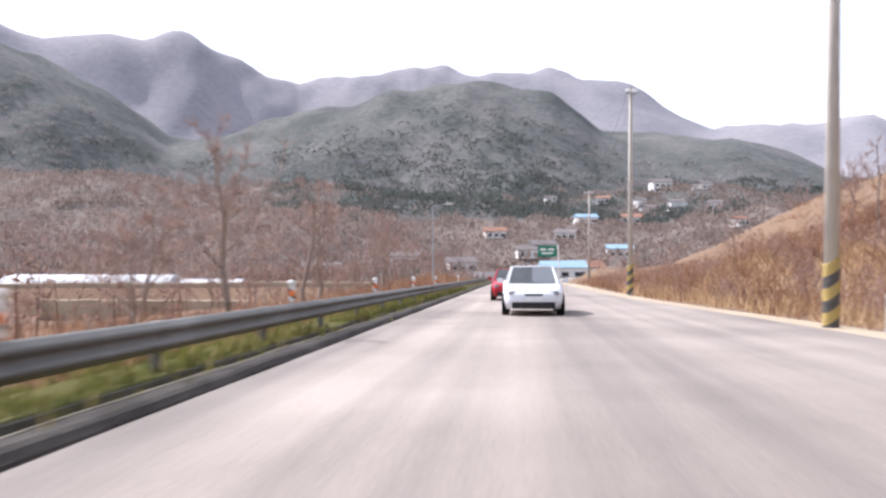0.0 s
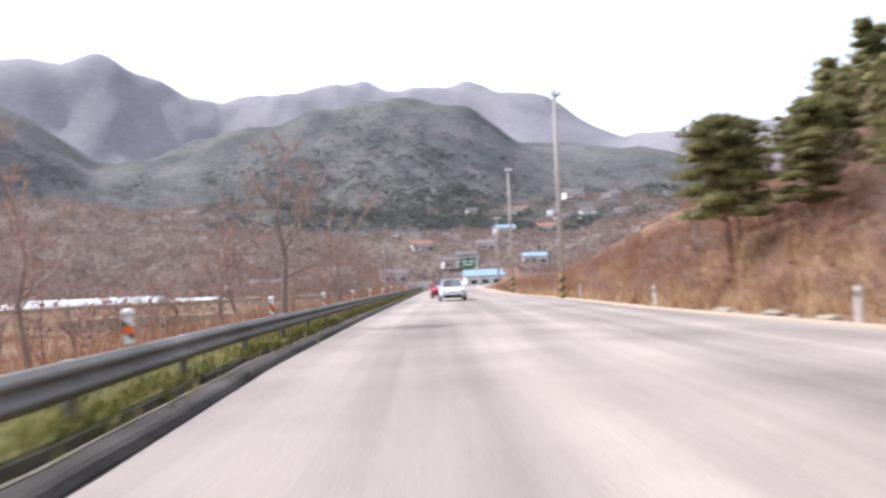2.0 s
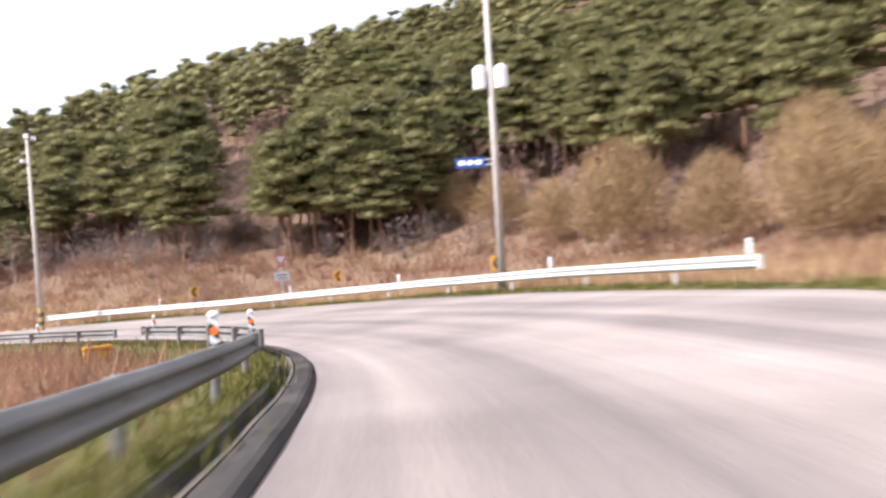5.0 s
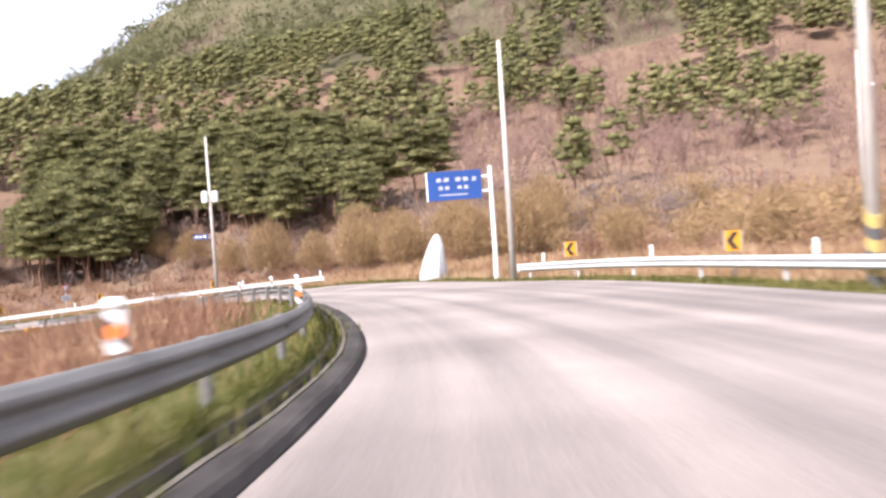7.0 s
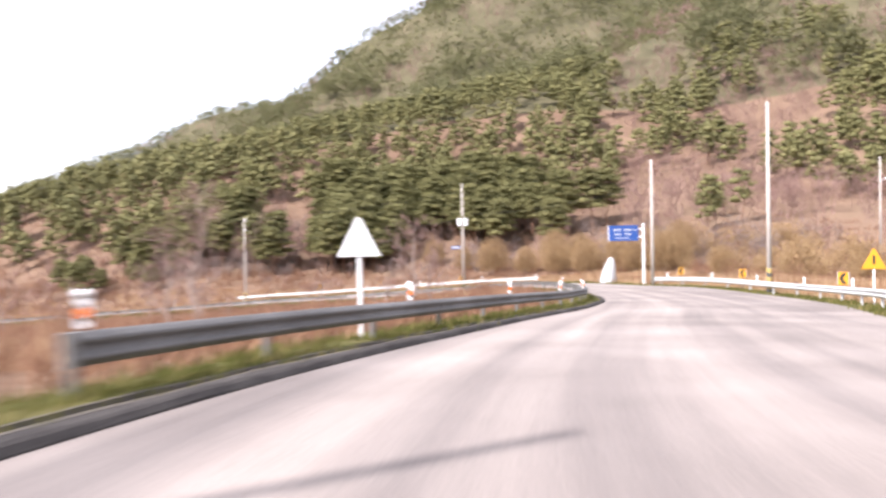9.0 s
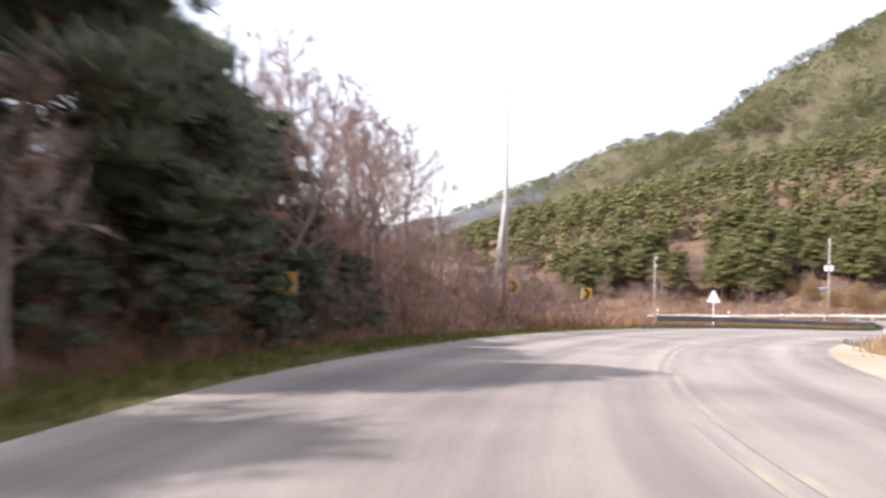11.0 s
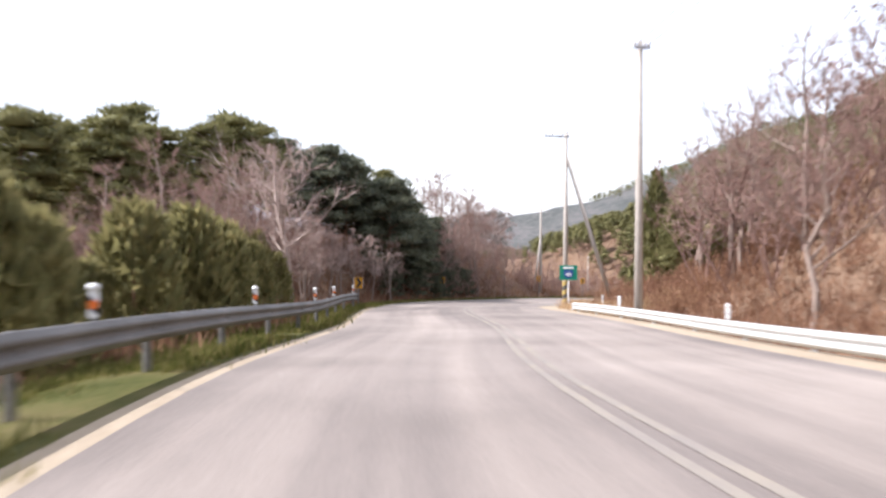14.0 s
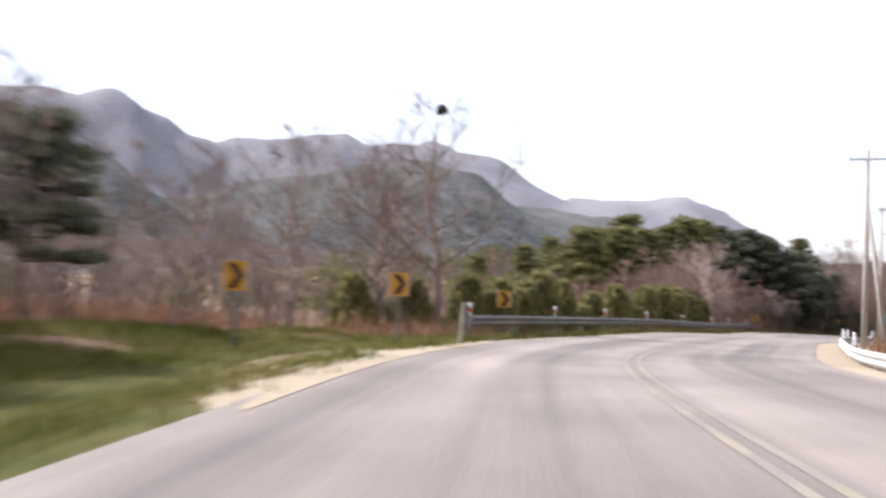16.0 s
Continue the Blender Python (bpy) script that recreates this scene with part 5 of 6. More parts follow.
def pine_shape(seed, tall, n_clump=22, tufts=78, size=0.34, low=0.42, spread=0.26, slim=1.0, flat=0.32, segs=6, fat=1.0):
    rs = np.random.RandomState(seed)
    lean = rs.normal(size=2) * 0.05
    pts = [np.array([0, 0, -0.6])]
    for i in range(1, 7):
        f = i / 6
        pts.append(np.array([lean[0] * tall * f + rs.normal() * 0.12, lean[1] * tall * f + rs.normal() * 0.12, tall * 0.95 * f]))
    r = tall * 0.017
    wood, needles = [], []
    for i in range(6):
        wood.append(limb(pts[i], pts[i + 1], r * (1 - i / 6.6), r * (1 - (i + 1) / 6.6), 6))
    for c in range(n_clump):
        f = low + (1 - low) * (c + rs.uniform(0, 1)) / n_clump
        base = np.array([np.interp(f * 6, range(7), [p[k] for p in pts]) for k in range(3)])
        an = c * 2.4 + rs.uniform(-0.5, 0.5)
        reach = tall * spread * (1.05 - f) ** 0.6 * rs.uniform(0.55, 1.15) + 0.15
        end = base + np.array([math.cos(an) * reach, math.sin(an) * reach, reach * rs.uniform(0.0, 0.35)])
        wood.append(limb(base, end, r * 0.35, r * 0.12, 3))
        rx = tall * fat * rs.uniform(0.085, 0.14)
        if segs:
            needles.append(dome(rs, end, rx * 0.68, rx * flat * 0.85, segs))
        needles.append(tuft_cloud(rs, end, rx, rx * flat * 1.15, tufts, size, slim))
        if reach > 1.2:
            needles.append(tuft_cloud(rs, base * 0.4 + end * 0.6, rx * 0.8, rx * flat * 0.8, tufts // 2, size, slim))
    return join_arrays(wood), join_arrays(needles)


def bare_shape(seed, tall, limbs=9, subs=5, twigs=7, stems=1, spread=0.5, thick=0.016, twig=0.012, cheap=False):
    rs = np.random.RandomState(seed)
    wood, cen, dr, ln = [], [], [], []
    for st in range(stems):
        lean = rs.normal(size=2) * (0.07 if stems == 1 else 0.28)
        pts = [np.array([rs.normal() * 0.15 * (stems > 1), rs.normal() * 0.15 * (stems > 1), -0.5])]
        h = tall * rs.uniform(0.8, 1.0)
        for i in range(1, 6):
            f = i / 5
            pts.append(np.array([lean[0] * h * f + rs.normal() * 0.02 * tall, lean[1] * h * f + rs.normal() * 0.02 * tall, h * 0.9 * f]))
        r = tall * thick
        if cheap:
            wood += [limb(pts[0], pts[3], r, r * 0.5, 3), limb(pts[3], pts[5], r * 0.5, r * 0.1, 3)]
        else:
            for i in range(5):
                wood.append(limb(pts[i], pts[i + 1], r * (1 - i / 5.6), r * (1 - (i + 1) / 5.6), 6))
        for c in range(limbs):
            f = 0.28 + 0.7 * (c + rs.uniform(0, 1)) / limbs
            b = np.array([np.interp(f * 5, range(6), [p[k] for p in pts]) for k in range(3)])
            an = c * 2.4 + rs.uniform(-0.6, 0.6)
            L = h * spread * (1.15 - f) * rs.uniform(0.6, 1.1)
            d = np.array([math.cos(an), math.sin(an), rs.uniform(0.5, 1.1)])
            d /= np.linalg.norm(d)
            m = b + d * L * 0.5 + rs.normal(size=3) * 0.05 * L
            e = m + (d + [0, 0, 0.35]) / 1.2 * L * 0.5 + rs.normal(size=3) * 0.06 * L
            rr = r * 0.42 * (1.15 - f)
            wood += [limb(b, e, rr, rr * 0.25, 3)] if cheap else [limb(b, m, rr, rr * 0.65, 4), limb(m, e, rr * 0.65, rr * 0.2, 3)]
            for k in range(subs):
                g = rs.uniform(0.25, 1.0)
                sb = b + (m - b) * min(1, g * 2) if g < 0.5 else m + (e - m) * (g * 2 - 1)
                sd = d * 0.6 + rs.normal(size=3) * 0.55 + [0, 0, 0.35]
                sd /= np.linalg.norm(sd)
                sl = L * rs.uniform(0.25, 0.5)
                se = sb + sd * sl
                if not cheap:
                    wood.append(limb(sb, se, rr * 0.32, rr * 0.1, 3))
                q = rs.uniform(0.0, 0.3, (twigs, 1)) if cheap else rs.uniform(0.2, 1.0, (twigs, 1))
                cen.append(sb + (se - sb) * q)
                dr.append(sd + rs.normal(size=(twigs, 3)) * 0.6 + [0, 0, 0.25])
                ln.append(sl * rs.uniform(0.5, 1.15, twigs))
    cen, dr, ln = np.concatenate(cen), np.concatenate(dr), np.concatenate(ln)
    return join_arrays(wood), blades(rs, cen, dr, ln, twig * tall * 0.35 * rs.uniform(0.6, 1.3, len(ln)))


def bush_shape(seed, tall, wide, n=420, width=0.045):
    """A dome of fine upright shoots."""
    rs = np.random.RandomState(seed)
    an, up = rs.uniform(0, 6.28, n), rs.uniform(0.1, 1.0, n) ** 0.6
    d = np.stack([np.cos(an) * np.sqrt(1 - up**2) * wide / 2, np.sin(an) * np.sqrt(1 - up**2) * wide / 2, up * tall], 1)
    st = d * rs.uniform(0.12, 0.92, (n, 1)) ** 0.6
    v1 = blades(rs, st, d / np.linalg.norm(d, axis=1)[:, None] + [0, 0, 0.4] + rs.normal(size=(n, 3)) * 0.85, tall * rs.uniform(0.08, 0.19, n), width)
    stems = [limb((0, 0, -0.3), d[i] * 0.45, 0.035, 0.012, 3) for i in range(0, n, max(1, n // 9))]
    return join_arrays(stems), v1


def cedar_shape(seed, tall, wide, n=520, taper=0.55):
    rs = np.random.RandomState(seed)
    f = rs.uniform(0, 1, n) ** 0.8
    an = rs.uniform(0, 6.28, n)
    rad = wide / 2 * (1 - f) ** taper * rs.uniform(0.62, 1.08, n) + 0.08
    p = np.stack([np.cos(an) * rad, np.sin(an) * rad, 0.25 + f * tall * 0.95], 1)
    d = np.stack([np.cos(an) * 0.5, np.sin(an) * 0.5, np.ones(n)], 1) + rs.normal(size=(n, 3)) * 0.25
    return join_arrays([limb((0, 0, -0.5), (0, 0, tall * 0.8), 0.09, 0.02, 6)]), blades(rs, p, d, rs.uniform(0.35, 0.7, n), rs.uniform(0.22, 0.4, n))


def tuft_shape(seed, tall, wide, n, width):
    rs = np.random.RandomState(seed)
    c = np.concatenate([rs.normal(size=(n, 2)) * wide * 0.35, np.full((n, 1), -0.05)], 1)
    d = np.concatenate([rs.normal(size=(n, 2)) * 0.4, np.ones((n, 1))], 1)
    return blades(rs, c, d, tall * rs.uniform(0.5, 1.1, n), width)


M_PINE = stuff_mat("pine_needles", [(0.10, 0.10, 0.04), (0.155, 0.15, 0.058), (0.21, 0.198, 0.078), (0.265, 0.24, 0.10)], 1.0, 0.8, 0.0, 2.0, coarse=0.2, per_piece=0.2)
M_DARK_PINE = stuff_mat("dark_pine_needles", [(0.10, 0.112, 0.08), (0.15, 0.162, 0.108), (0.21, 0.218, 0.135)], 1.0, 0.85, 0.0, 2.0, coarse=0.2, per_piece=0.35)
M_HILL_PINE = stuff_mat("hilltop_pine_woods", [(0.10, 0.102, 0.046), (0.145, 0.142, 0.064), (0.195, 0.185, 0.085)], 1.0, 0.85, 0.0, 2.0, coarse=0.06, per_piece=0.25)
M_CEDAR = stuff_mat("hedge_leaves", [(0.15, 0.142, 0.06), (0.24, 0.22, 0.09), (0.35, 0.30, 0.13)], 1.0, 0.85, 0.0, 2.0, coarse=0.5, per_piece=0.3)
M_BARK = stuff_mat("pine_bark", [(0.13, 0.075, 0.05), (0.22, 0.13, 0.085), (0.14, 0.11, 0.095)], 1.0, 0.95, 0.4, 6.0, stretch=(1, 1, 0.3))
M_GREY_BARK = stuff_mat("grey_bark", [(0.19, 0.145, 0.12), (0.30, 0.235, 0.195), (0.41, 0.33, 0.28)], 1.0, 0.95, 0.4, 6.0, stretch=(1, 1, 0.3))
M_TWIG = stuff_mat("bare_twigs", [(0.20, 0.128, 0.105), (0.31, 0.205, 0.17), (0.44, 0.305, 0.255)], 1.0, 0.95, 0.0, 3.0, coarse=0.3, per_piece=0.4)
M_PALE_TWIG = stuff_mat("pale_twigs", [(0.34, 0.25, 0.215), (0.46, 0.35, 0.305), (0.58, 0.46, 0.405)], 1.0, 0.95, 0.0, 3.0, coarse=0.3, per_piece=0.4)
M_BROWN_WOOD = stuff_mat("brown_leafless_wood", [(0.19, 0.15, 0.13), (0.25, 0.198, 0.172), (0.31, 0.245, 0.212)], 1.0, 0.95, 0.0, 3.0, coarse=0.1, per_piece=0.4)
# needles and twigs of the far slopes, paled and greyed to hold distance haze
M_HAZY_PINE = stuff_mat("hazy_pine_woods", [(0.085, 0.092, 0.083), (0.115, 0.122, 0.11), (0.15, 0.153, 0.135)], 1.0, 0.9, 0.0, 2.0, coarse=0.1, per_piece=0.25)
M_HAZY_TWIG = stuff_mat("hazy_bare_twigs", [(0.21, 0.19, 0.187), (0.25, 0.225, 0.22), (0.29, 0.26, 0.25)], 1.0, 0.95, 0.0, 3.0, coarse=0.1, per_piece=0.4)
M_SCRUB = stuff_mat("red_brown_scrub", [(0.17, 0.09, 0.06), (0.27, 0.15, 0.095), (0.38, 0.235, 0.145)], 1.0, 0.95, 0.0, 2.0, coarse=0.15, per_piece=0.4)
M_STRAW = stuff_mat("straw_grass", [(0.32, 0.20, 0.11), (0.48, 0.33, 0.19), (0.62, 0.46, 0.28)], 1.0, 0.95, 0.0, 2.0, coarse=0.2, per_piece=0.4)
M_WILLOW = stuff_mat("tan_willow_shoots", [(0.235, 0.155, 0.085), (0.35, 0.24, 0.125), (0.47, 0.335, 0.18)], 1.0, 0.95, 0.0, 2.0, coarse=0.3, per_piece=0.4)
M_GRASS = stuff_mat("spring_grass", [(0.075, 0.085, 0.022), (0.14, 0.145, 0.036), (0.26, 0.215, 0.09)], 1.0, 0.9, 0.0, 2.0, coarse=0.4, per_piece=0.5)


for m, a in ((M_PINE, 0.3), (M_HILL_PINE, 0.3), (M_DARK_PINE, 0.4), (M_CEDAR, 0.45), (M_TWIG, 0.35), (M_PALE_TWIG, 0.35), (M_SCRUB, 0.4), (M_STRAW, 0.45), (M_WILLOW, 0.4), (M_GRASS, 0.45), (M_HAZY_TWIG, 0.3), (M_BROWN_WOOD, 0.35), (M_HAZY_PINE, 0.3)):
    leafy(m, a)


def scattered(name, protos, pts, scales, material, label, category, seed=0):
    """Many small plants as one object of stuff."""
    rs = np.random.RandomState(seed)
    which = rs.randint(0, len(protos), len(pts))
    rot = rs.uniform(0, 6.28, len(pts))
    out = []
    for k, (v, f) in enumerate(protos):
        m = which == k
        n = int(m.sum())
        if not n:
            continue
        c, s = np.cos(rot[m])[:, None], np.sin(rot[m])[:, None]
        sc = np.asarray(scales)[m][:, None]
        x, y, z = v[None, :, 0] * sc, v[None, :, 1] * sc, v[None, :, 2] * sc
        P = np.asarray(pts)[m]
        w = np.stack([x * c - y * s + P[:, 0:1], x * s + y * c + P[:, 1:2], z + P[:, 2:3]], 2).reshape(-1, 3)
        ff = (f[None] + (np.arange(n) * len(v))[:, None, None]).reshape(-1, 3)
        out.append((w, ff))
    v, f = join_arrays(out)
    ob = data_object(name, fast_mesh(name, v, f), material)
    return tagged(ob, label, category, kind="stuff")


def tree_kind(name, wood, leaf, m_wood, m_leaf, crown, label, category, group):
    e = thing(name, Matrix(), label, category, group)
    data_object("trunk", fast_mesh("trunk", *wood), m_wood, e)
    ob = data_object(crown, fast_mesh(crown, *leaf), m_leaf, e)
    ob["kind"] = "stuff"
    return e


USED = set()


def planted(kinds, pts, scales, seed=0):
    """Trees as things of their own: the first of each kind is placed, the others are copies."""
    rs = np.random.RandomState(seed)
    for i, (p, sc) in enumerate(zip(pts, scales)):
        k = kinds[i % len(kinds)]
        m = Matrix.Translation(p) @ Matrix.Rotation(rs.uniform(0, 6.28), 4, "Z") @ Matrix.Scale(sc, 4)
        if k.name not in USED:
            USED.add(k.name)
            k.matrix_world = m
        else:
            k2 = copy_thing(k, Matrix.Translation(p) @ Matrix.Rotation(rs.uniform(0, 6.28), 4, "Z"))
            k2.scale = (sc, sc, sc)


def spots(n, x0, x1, y0, y1, keep, seed):
    """Random places in a rectangle that pass keep(x, y, s, lat, out)."""
    rs = np.random.RandomState(seed)
    x, y = rs.uniform(x0, x1, n), rs.uniform(y0, y1, n)
    s, lat, zr, zb = road_frame(x, y)
    out = np.where(lat > 0, lat - np.interp(s, LS, EDGE_R), -lat + np.interp(s, LS, EDGE_L))
    m = keep(x, y, s, lat, out) & (out > 1.0)
    x, y = x[m], y[m]
    return np.stack([x, y, ground_height(x, y)], 1)


def along_road(rows):
    """Places from rows of s and lat."""
    p = [on_road(s, lat) for s, lat in rows]
    z = ground_height([q.x for q in p], [q.y for q in p])
    return [(q.x, q.y, float(h)) for q, h in zip(p, z)]


def beside(n, s0, s1, o0, o1, side, seed, power=1.0):
    """Random places along the road, o0 to o1 metres beyond its edge."""
    r = np.random.RandomState(seed)
    rows = [(a, edge(a, side) + side * (o0 + (o1 - o0) * b**power)) for a, b in zip(r.uniform(s0, s1, n), r.uniform(0, 1, n))]
    p = np.array(along_road(rows))
    s, lat, zr, zb = road_frame(p[:, 0], p[:, 1])
    out = np.where(lat > 0, lat - np.interp(s, LS, EDGE_R), -lat + np.interp(s, LS, EDGE_L))
    return p[out > min(o0, 1.0) - 0.1]


rs = np.random.RandomState(7)
PINES = [pine_shape(i, 9.0, 24, 130, 0.42, 0.36, 0.27, 0.36, 0.46, 6, 1.12) for i in range(7)]
SMALL_PINES = [pine_shape(20 + i, 8.5, 9, 26, 0.6, 0.36, 0.23, 0.42, 0.62, 4, 1.3) for i in range(6)]
FAR_PINES = [pine_shape(30 + i, 8.5, 6, 22, 0.85, 0.4, 0.22, 0.5, 0.72, 0, 1.6) for i in range(6)]
SMALL_BARES = [bare_shape(60 + i, 6.0, 7, 4, 6, stems=2, thick=0.009, twig=0.019, cheap=True) for i in range(5)]
FAR_BARES = [bare_shape(70 + i, 7.0, 6, 2, 5, twig=0.075, cheap=True) for i in range(5)]
BRUSH = [bush_shape(100 + i, 2.4, 2.6, 170, 0.058) for i in range(5)]


def both(shape):
    return join_arrays(shape)


# the wooded hill beyond the bend
def hill_woods(x, y, s, lat, out):
    start = np.interp(s, [-60, 0, 35, 55, 75, 120, 400], [30, 11, 14, 20, 26, 40, 60])
    return (lat < 0) & (out > start) & (s < 165)


pts = spots(2500, 8, 120, -175, 75, hill_woods, 1)
green = wobble(pts[:, 0], pts[:, 1], 34, 11) + np.clip((pts[:, 2] - 12) / 14, -0.5, 0.5) + 0.75 * (pts[:, 1] > -70) - 0.55 * (pts[:, 1] < -80) > -0.05
pine_pts, bare_pts = pts[green], pts[~green]
order = np.hypot(pine_pts[:, 0] + 5, pine_pts[:, 1] + 40).argsort()
first, rest = pine_pts[order[:150]], pine_pts[order[150:]]
first = np.concatenate([first, along_road([(-5, -15), (0, -16.5), (-9, -17), (4, -15), (-2, -20), (6, -19), (-12, -19.5)]), [(x, y, height(x, y)) for x, y in ((13.5, 7), (15.5, 11))]])
kinds_hill = [tree_kind("pine_tree", *PINES[i], M_BARK, M_PINE, "crown", "red-barked pine with flat green needle clumps on the slope", "pine tree", "pines on the hill") for i in range(7)]
planted(kinds_hill, first, np.concatenate([rs.uniform(0.75, 1.2, len(first) - 9), rs.uniform(0.5, 0.68, 7), [0.8, 0.75]]), 3)
sc = rs.uniform(0.55, 0.95, len(rest))
scattered("pine_wood", [s[1] for s in SMALL_PINES], rest, sc, M_PINE, "dense pine wood on the hillside", "pine wood", 4)
scattered("pine_trunks", [s[0] for s in SMALL_PINES], rest[:420], sc[:420], M_BARK, "trunks of the pine wood on the hillside", "pine wood", 4)
scattered("bare_wood", [both(s) for s in SMALL_BARES], bare_pts, rs.uniform(0.7, 1.3, len(bare_pts)), M_TWIG, "leafless brown woodland on the hillside", "bare wood", 5)
pts = spots(4600, 90, 250, -330, 190, lambda x, y, s, lat, out: (lat < 0) & (out > 45) & ((x > 120) | (y < -100)), 2)
green = wobble(pts[:, 0], pts[:, 1], 60, 12) + 0.5 * wobble(pts[:, 0], pts[:, 1], 22, 15) - 0.6 * ((pts[:, 1] < -85) & (pts[:, 2] < 48)) > -0.15
scattered("pine_wood", [s[1] for s in FAR_PINES], pts[green], rs.uniform(0.8, 1.3, int(green.sum())), M_HILL_PINE, "pine wood on the upper hill", "pine wood", 6)
scattered("bare_wood", [both(s) for s in FAR_BARES], pts[~green], rs.uniform(0.8, 1.4, int((~green).sum())), M_TWIG, "leafless brown woodland on the upper hill", "bare wood", 7)

# tan willow bushes along the outside of the bend
WILLOWS = [bush_shape(80 + i, 4.8, 5.0, 4200, 0.04) for i in range(4)]
kinds = [tree_kind("willow_bush", *w, M_GREY_BARK, M_WILLOW, "crown", "rounded leafless willow bush with tan shoots", "bush", "willow bushes") for w in WILLOWS]
rows = [(52, -20), (47, -23), (57, -19), (60.5, -21), (64, -19.5), (67, -22), (70, -19), (74, -22), (78, -24), (82, -21), (86, -25), (91, -22), (96, -24), (101, -21), (106, -23), (112, -22), (60, -25), (71, -26), (42, -27), (38, -30), (62, -17.5), (66, -18), (69, -20.5), (58.5, -22.5), (72.5, -18), (75, -19.5)]
planted(kinds, along_road(rows), [rs.uniform(0.8, 1.2) if a < 76 else rs.uniform(0.5, 0.75) for a, b in rows], 8)
pts = beside(230, 60, 140, 12, 30, -1, 9)
scattered("willow_thicket", [both(bush_shape(90 + i, 2.6, 3.4, 420, 0.07)) for i in range(4)], pts, rs.uniform(0.6, 1.3, len(pts)), M_WILLOW, "thicket of leafless tan willows", "bushes", 9)
pts = beside(260, 20, 140, 8, 32, -1, 33)
scattered("brush", [both(b) for b in BRUSH], pts, rs.uniform(0.4, 1.0, len(pts)), M_SCRUB, "red-brown leafless brush at the foot of the hill", "brush", 33)

pts = beside(330, -5, 78, 13, 34, -1, 82)
scattered("brush", [both(b) for b in BRUSH], pts, rs.uniform(0.6, 1.35, len(pts)), M_BROWN_WOOD, "grey-brown leafless thicket under the pines", "brush", 82)

# wooded bank inside the second bend
kinds_dark = [tree_kind("pine_tree", *pine_shape(120 + i, 11.0, 28, 130, 0.5, 0.32, 0.36, 0.42, 0.6), M_BARK, M_DARK_PINE, "crown", "broad dark pine on the shaded bank", "pine tree", "dark pines on the bank") for i in range(3)]
rows = along_road([(193, 9.5), (190, 11.5), (195.5, 11), (198, 9.2), (200, 11.5), (196.5, 14), (202.5, 13), (187, 14), (192, 16), (204, 15.5), (199, 16)])
planted(kinds_dark, rows, [0.62, 0.6, 0.74, 0.84, 0.82, 0.72, 0.76, 0.6, 0.62, 0.68, 0.66], 10)
planted(kinds_dark, along_road([(184.5, 12), (188, 11), (186, 15), (194.5, 8.6)]), [0.48, 0.5, 0.55, 0.6], 76)
rows = along_road([(211, 13.5), (214.5, 14.5), (218, 15.5), (221.5, 17), (215.5, 18.5), (208, 14), (225, 19), (219, 21), (207, 17), (203, 19), (210, 19), (206, 22), (212, 23), (201, 22), (197, 20), (209, 26), (214, 27), (204, 26), (217, 25), (219, 29), (199, 26), (193, 22), (188, 19), (212, 31), (207, 30), (222, 33), (184, 18), (189, 25), (195, 28)])
planted(kinds_hill, rows, np.concatenate([rs.uniform(0.92, 1.08, 8), rs.uniform(0.62, 0.85, len(rows) - 8)]), 71)
kinds_bare = [tree_kind("bare_tree", *bare_shape(140 + i, 9.0, 13, 7, 14, twig=0.006), M_GREY_BARK, M_TWIG, "crown", "leafless grey-brown tree with fine twigs", "bare tree", "leafless trees") for i in range(4)]
rows = along_road([(221.5, 6.4), (208, 8), (212, 9), (215, 7.6), (218, 10), (220, 8), (224, 9), (227, 11), (219, 14), (229, 15), (214, 13), (225, 17), (205, 9.5), (232, 18), (237, 22), (210, 16), (222, 12), (216, 18), (224, 7.8), (226, 9.5), (229, 10.5), (218, 7.2), (213, 7.8), (231, 13), (227, 7.6), (223, 10.5), (219.5, 12.5), (230, 8.5), (216, 11.5), (225, 13.5), (233, 11), (221, 17), (228, 17)])
planted(kinds_bare, rows, rs.uniform(0.5, 0.75, len(rows)), 11)
planted(kinds_bare, along_road([(227.5, 8.6), (229.5, 10.5), (225.5, 10.2), (232, 12), (224, 8.8)]), [1.0, 1.05, 0.9, 0.95, 0.85], 79)
pale = [tree_kind("bare_tree", *bare_shape(150 + i, 8.0, 15, 7, 13, twig=0.012), M_GREY_BARK, M_PALE_TWIG, "crown", "leafless tree with a dense crown of pale pinkish twigs", "bare tree", "pale leafless trees") for i in range(3)]
rows = along_road([(221, 6.3), (216.5, 6.8), (212, 7.2), (208, 7.0), (204, 7.4), (200, 7.6), (218.5, 8.6), (214, 9.0), (209.5, 9.2), (223.5, 8.4)])
planted(pale, rows, rs.uniform(0.55, 0.8, len(rows)), 66)
planted(kinds_bare, along_road([(174, 13.5), (176, 12.4), (178, 14), (180, 12.5), (182, 10.5), (177, 16), (172.5, 16), (181, 16), (170, 18), (175, 18.5), (179, 10.6), (173.5, 14.8)]), rs.uniform(0.85, 1.1, 12), 81)
M_PALE_BARK = stuff_mat("pale_bark", [(0.30, 0.235, 0.20), (0.42, 0.34, 0.295), (0.52, 0.44, 0.39)], 1.0, 0.95, 0.4, 6.0, stretch=(1, 1, 0.3))
planted([tree_kind("bare_tree", *bare_shape(158, 9.5, 18, 8, 12, spread=0.62, thick=0.024, twig=0.009), M_PALE_BARK, M_PALE_TWIG, "crown", "spreading leafless tree with a thick pale trunk", "bare tree", "pale leafless trees")],
        along_road([(222.6, 6.6)]), [1.0], 72)
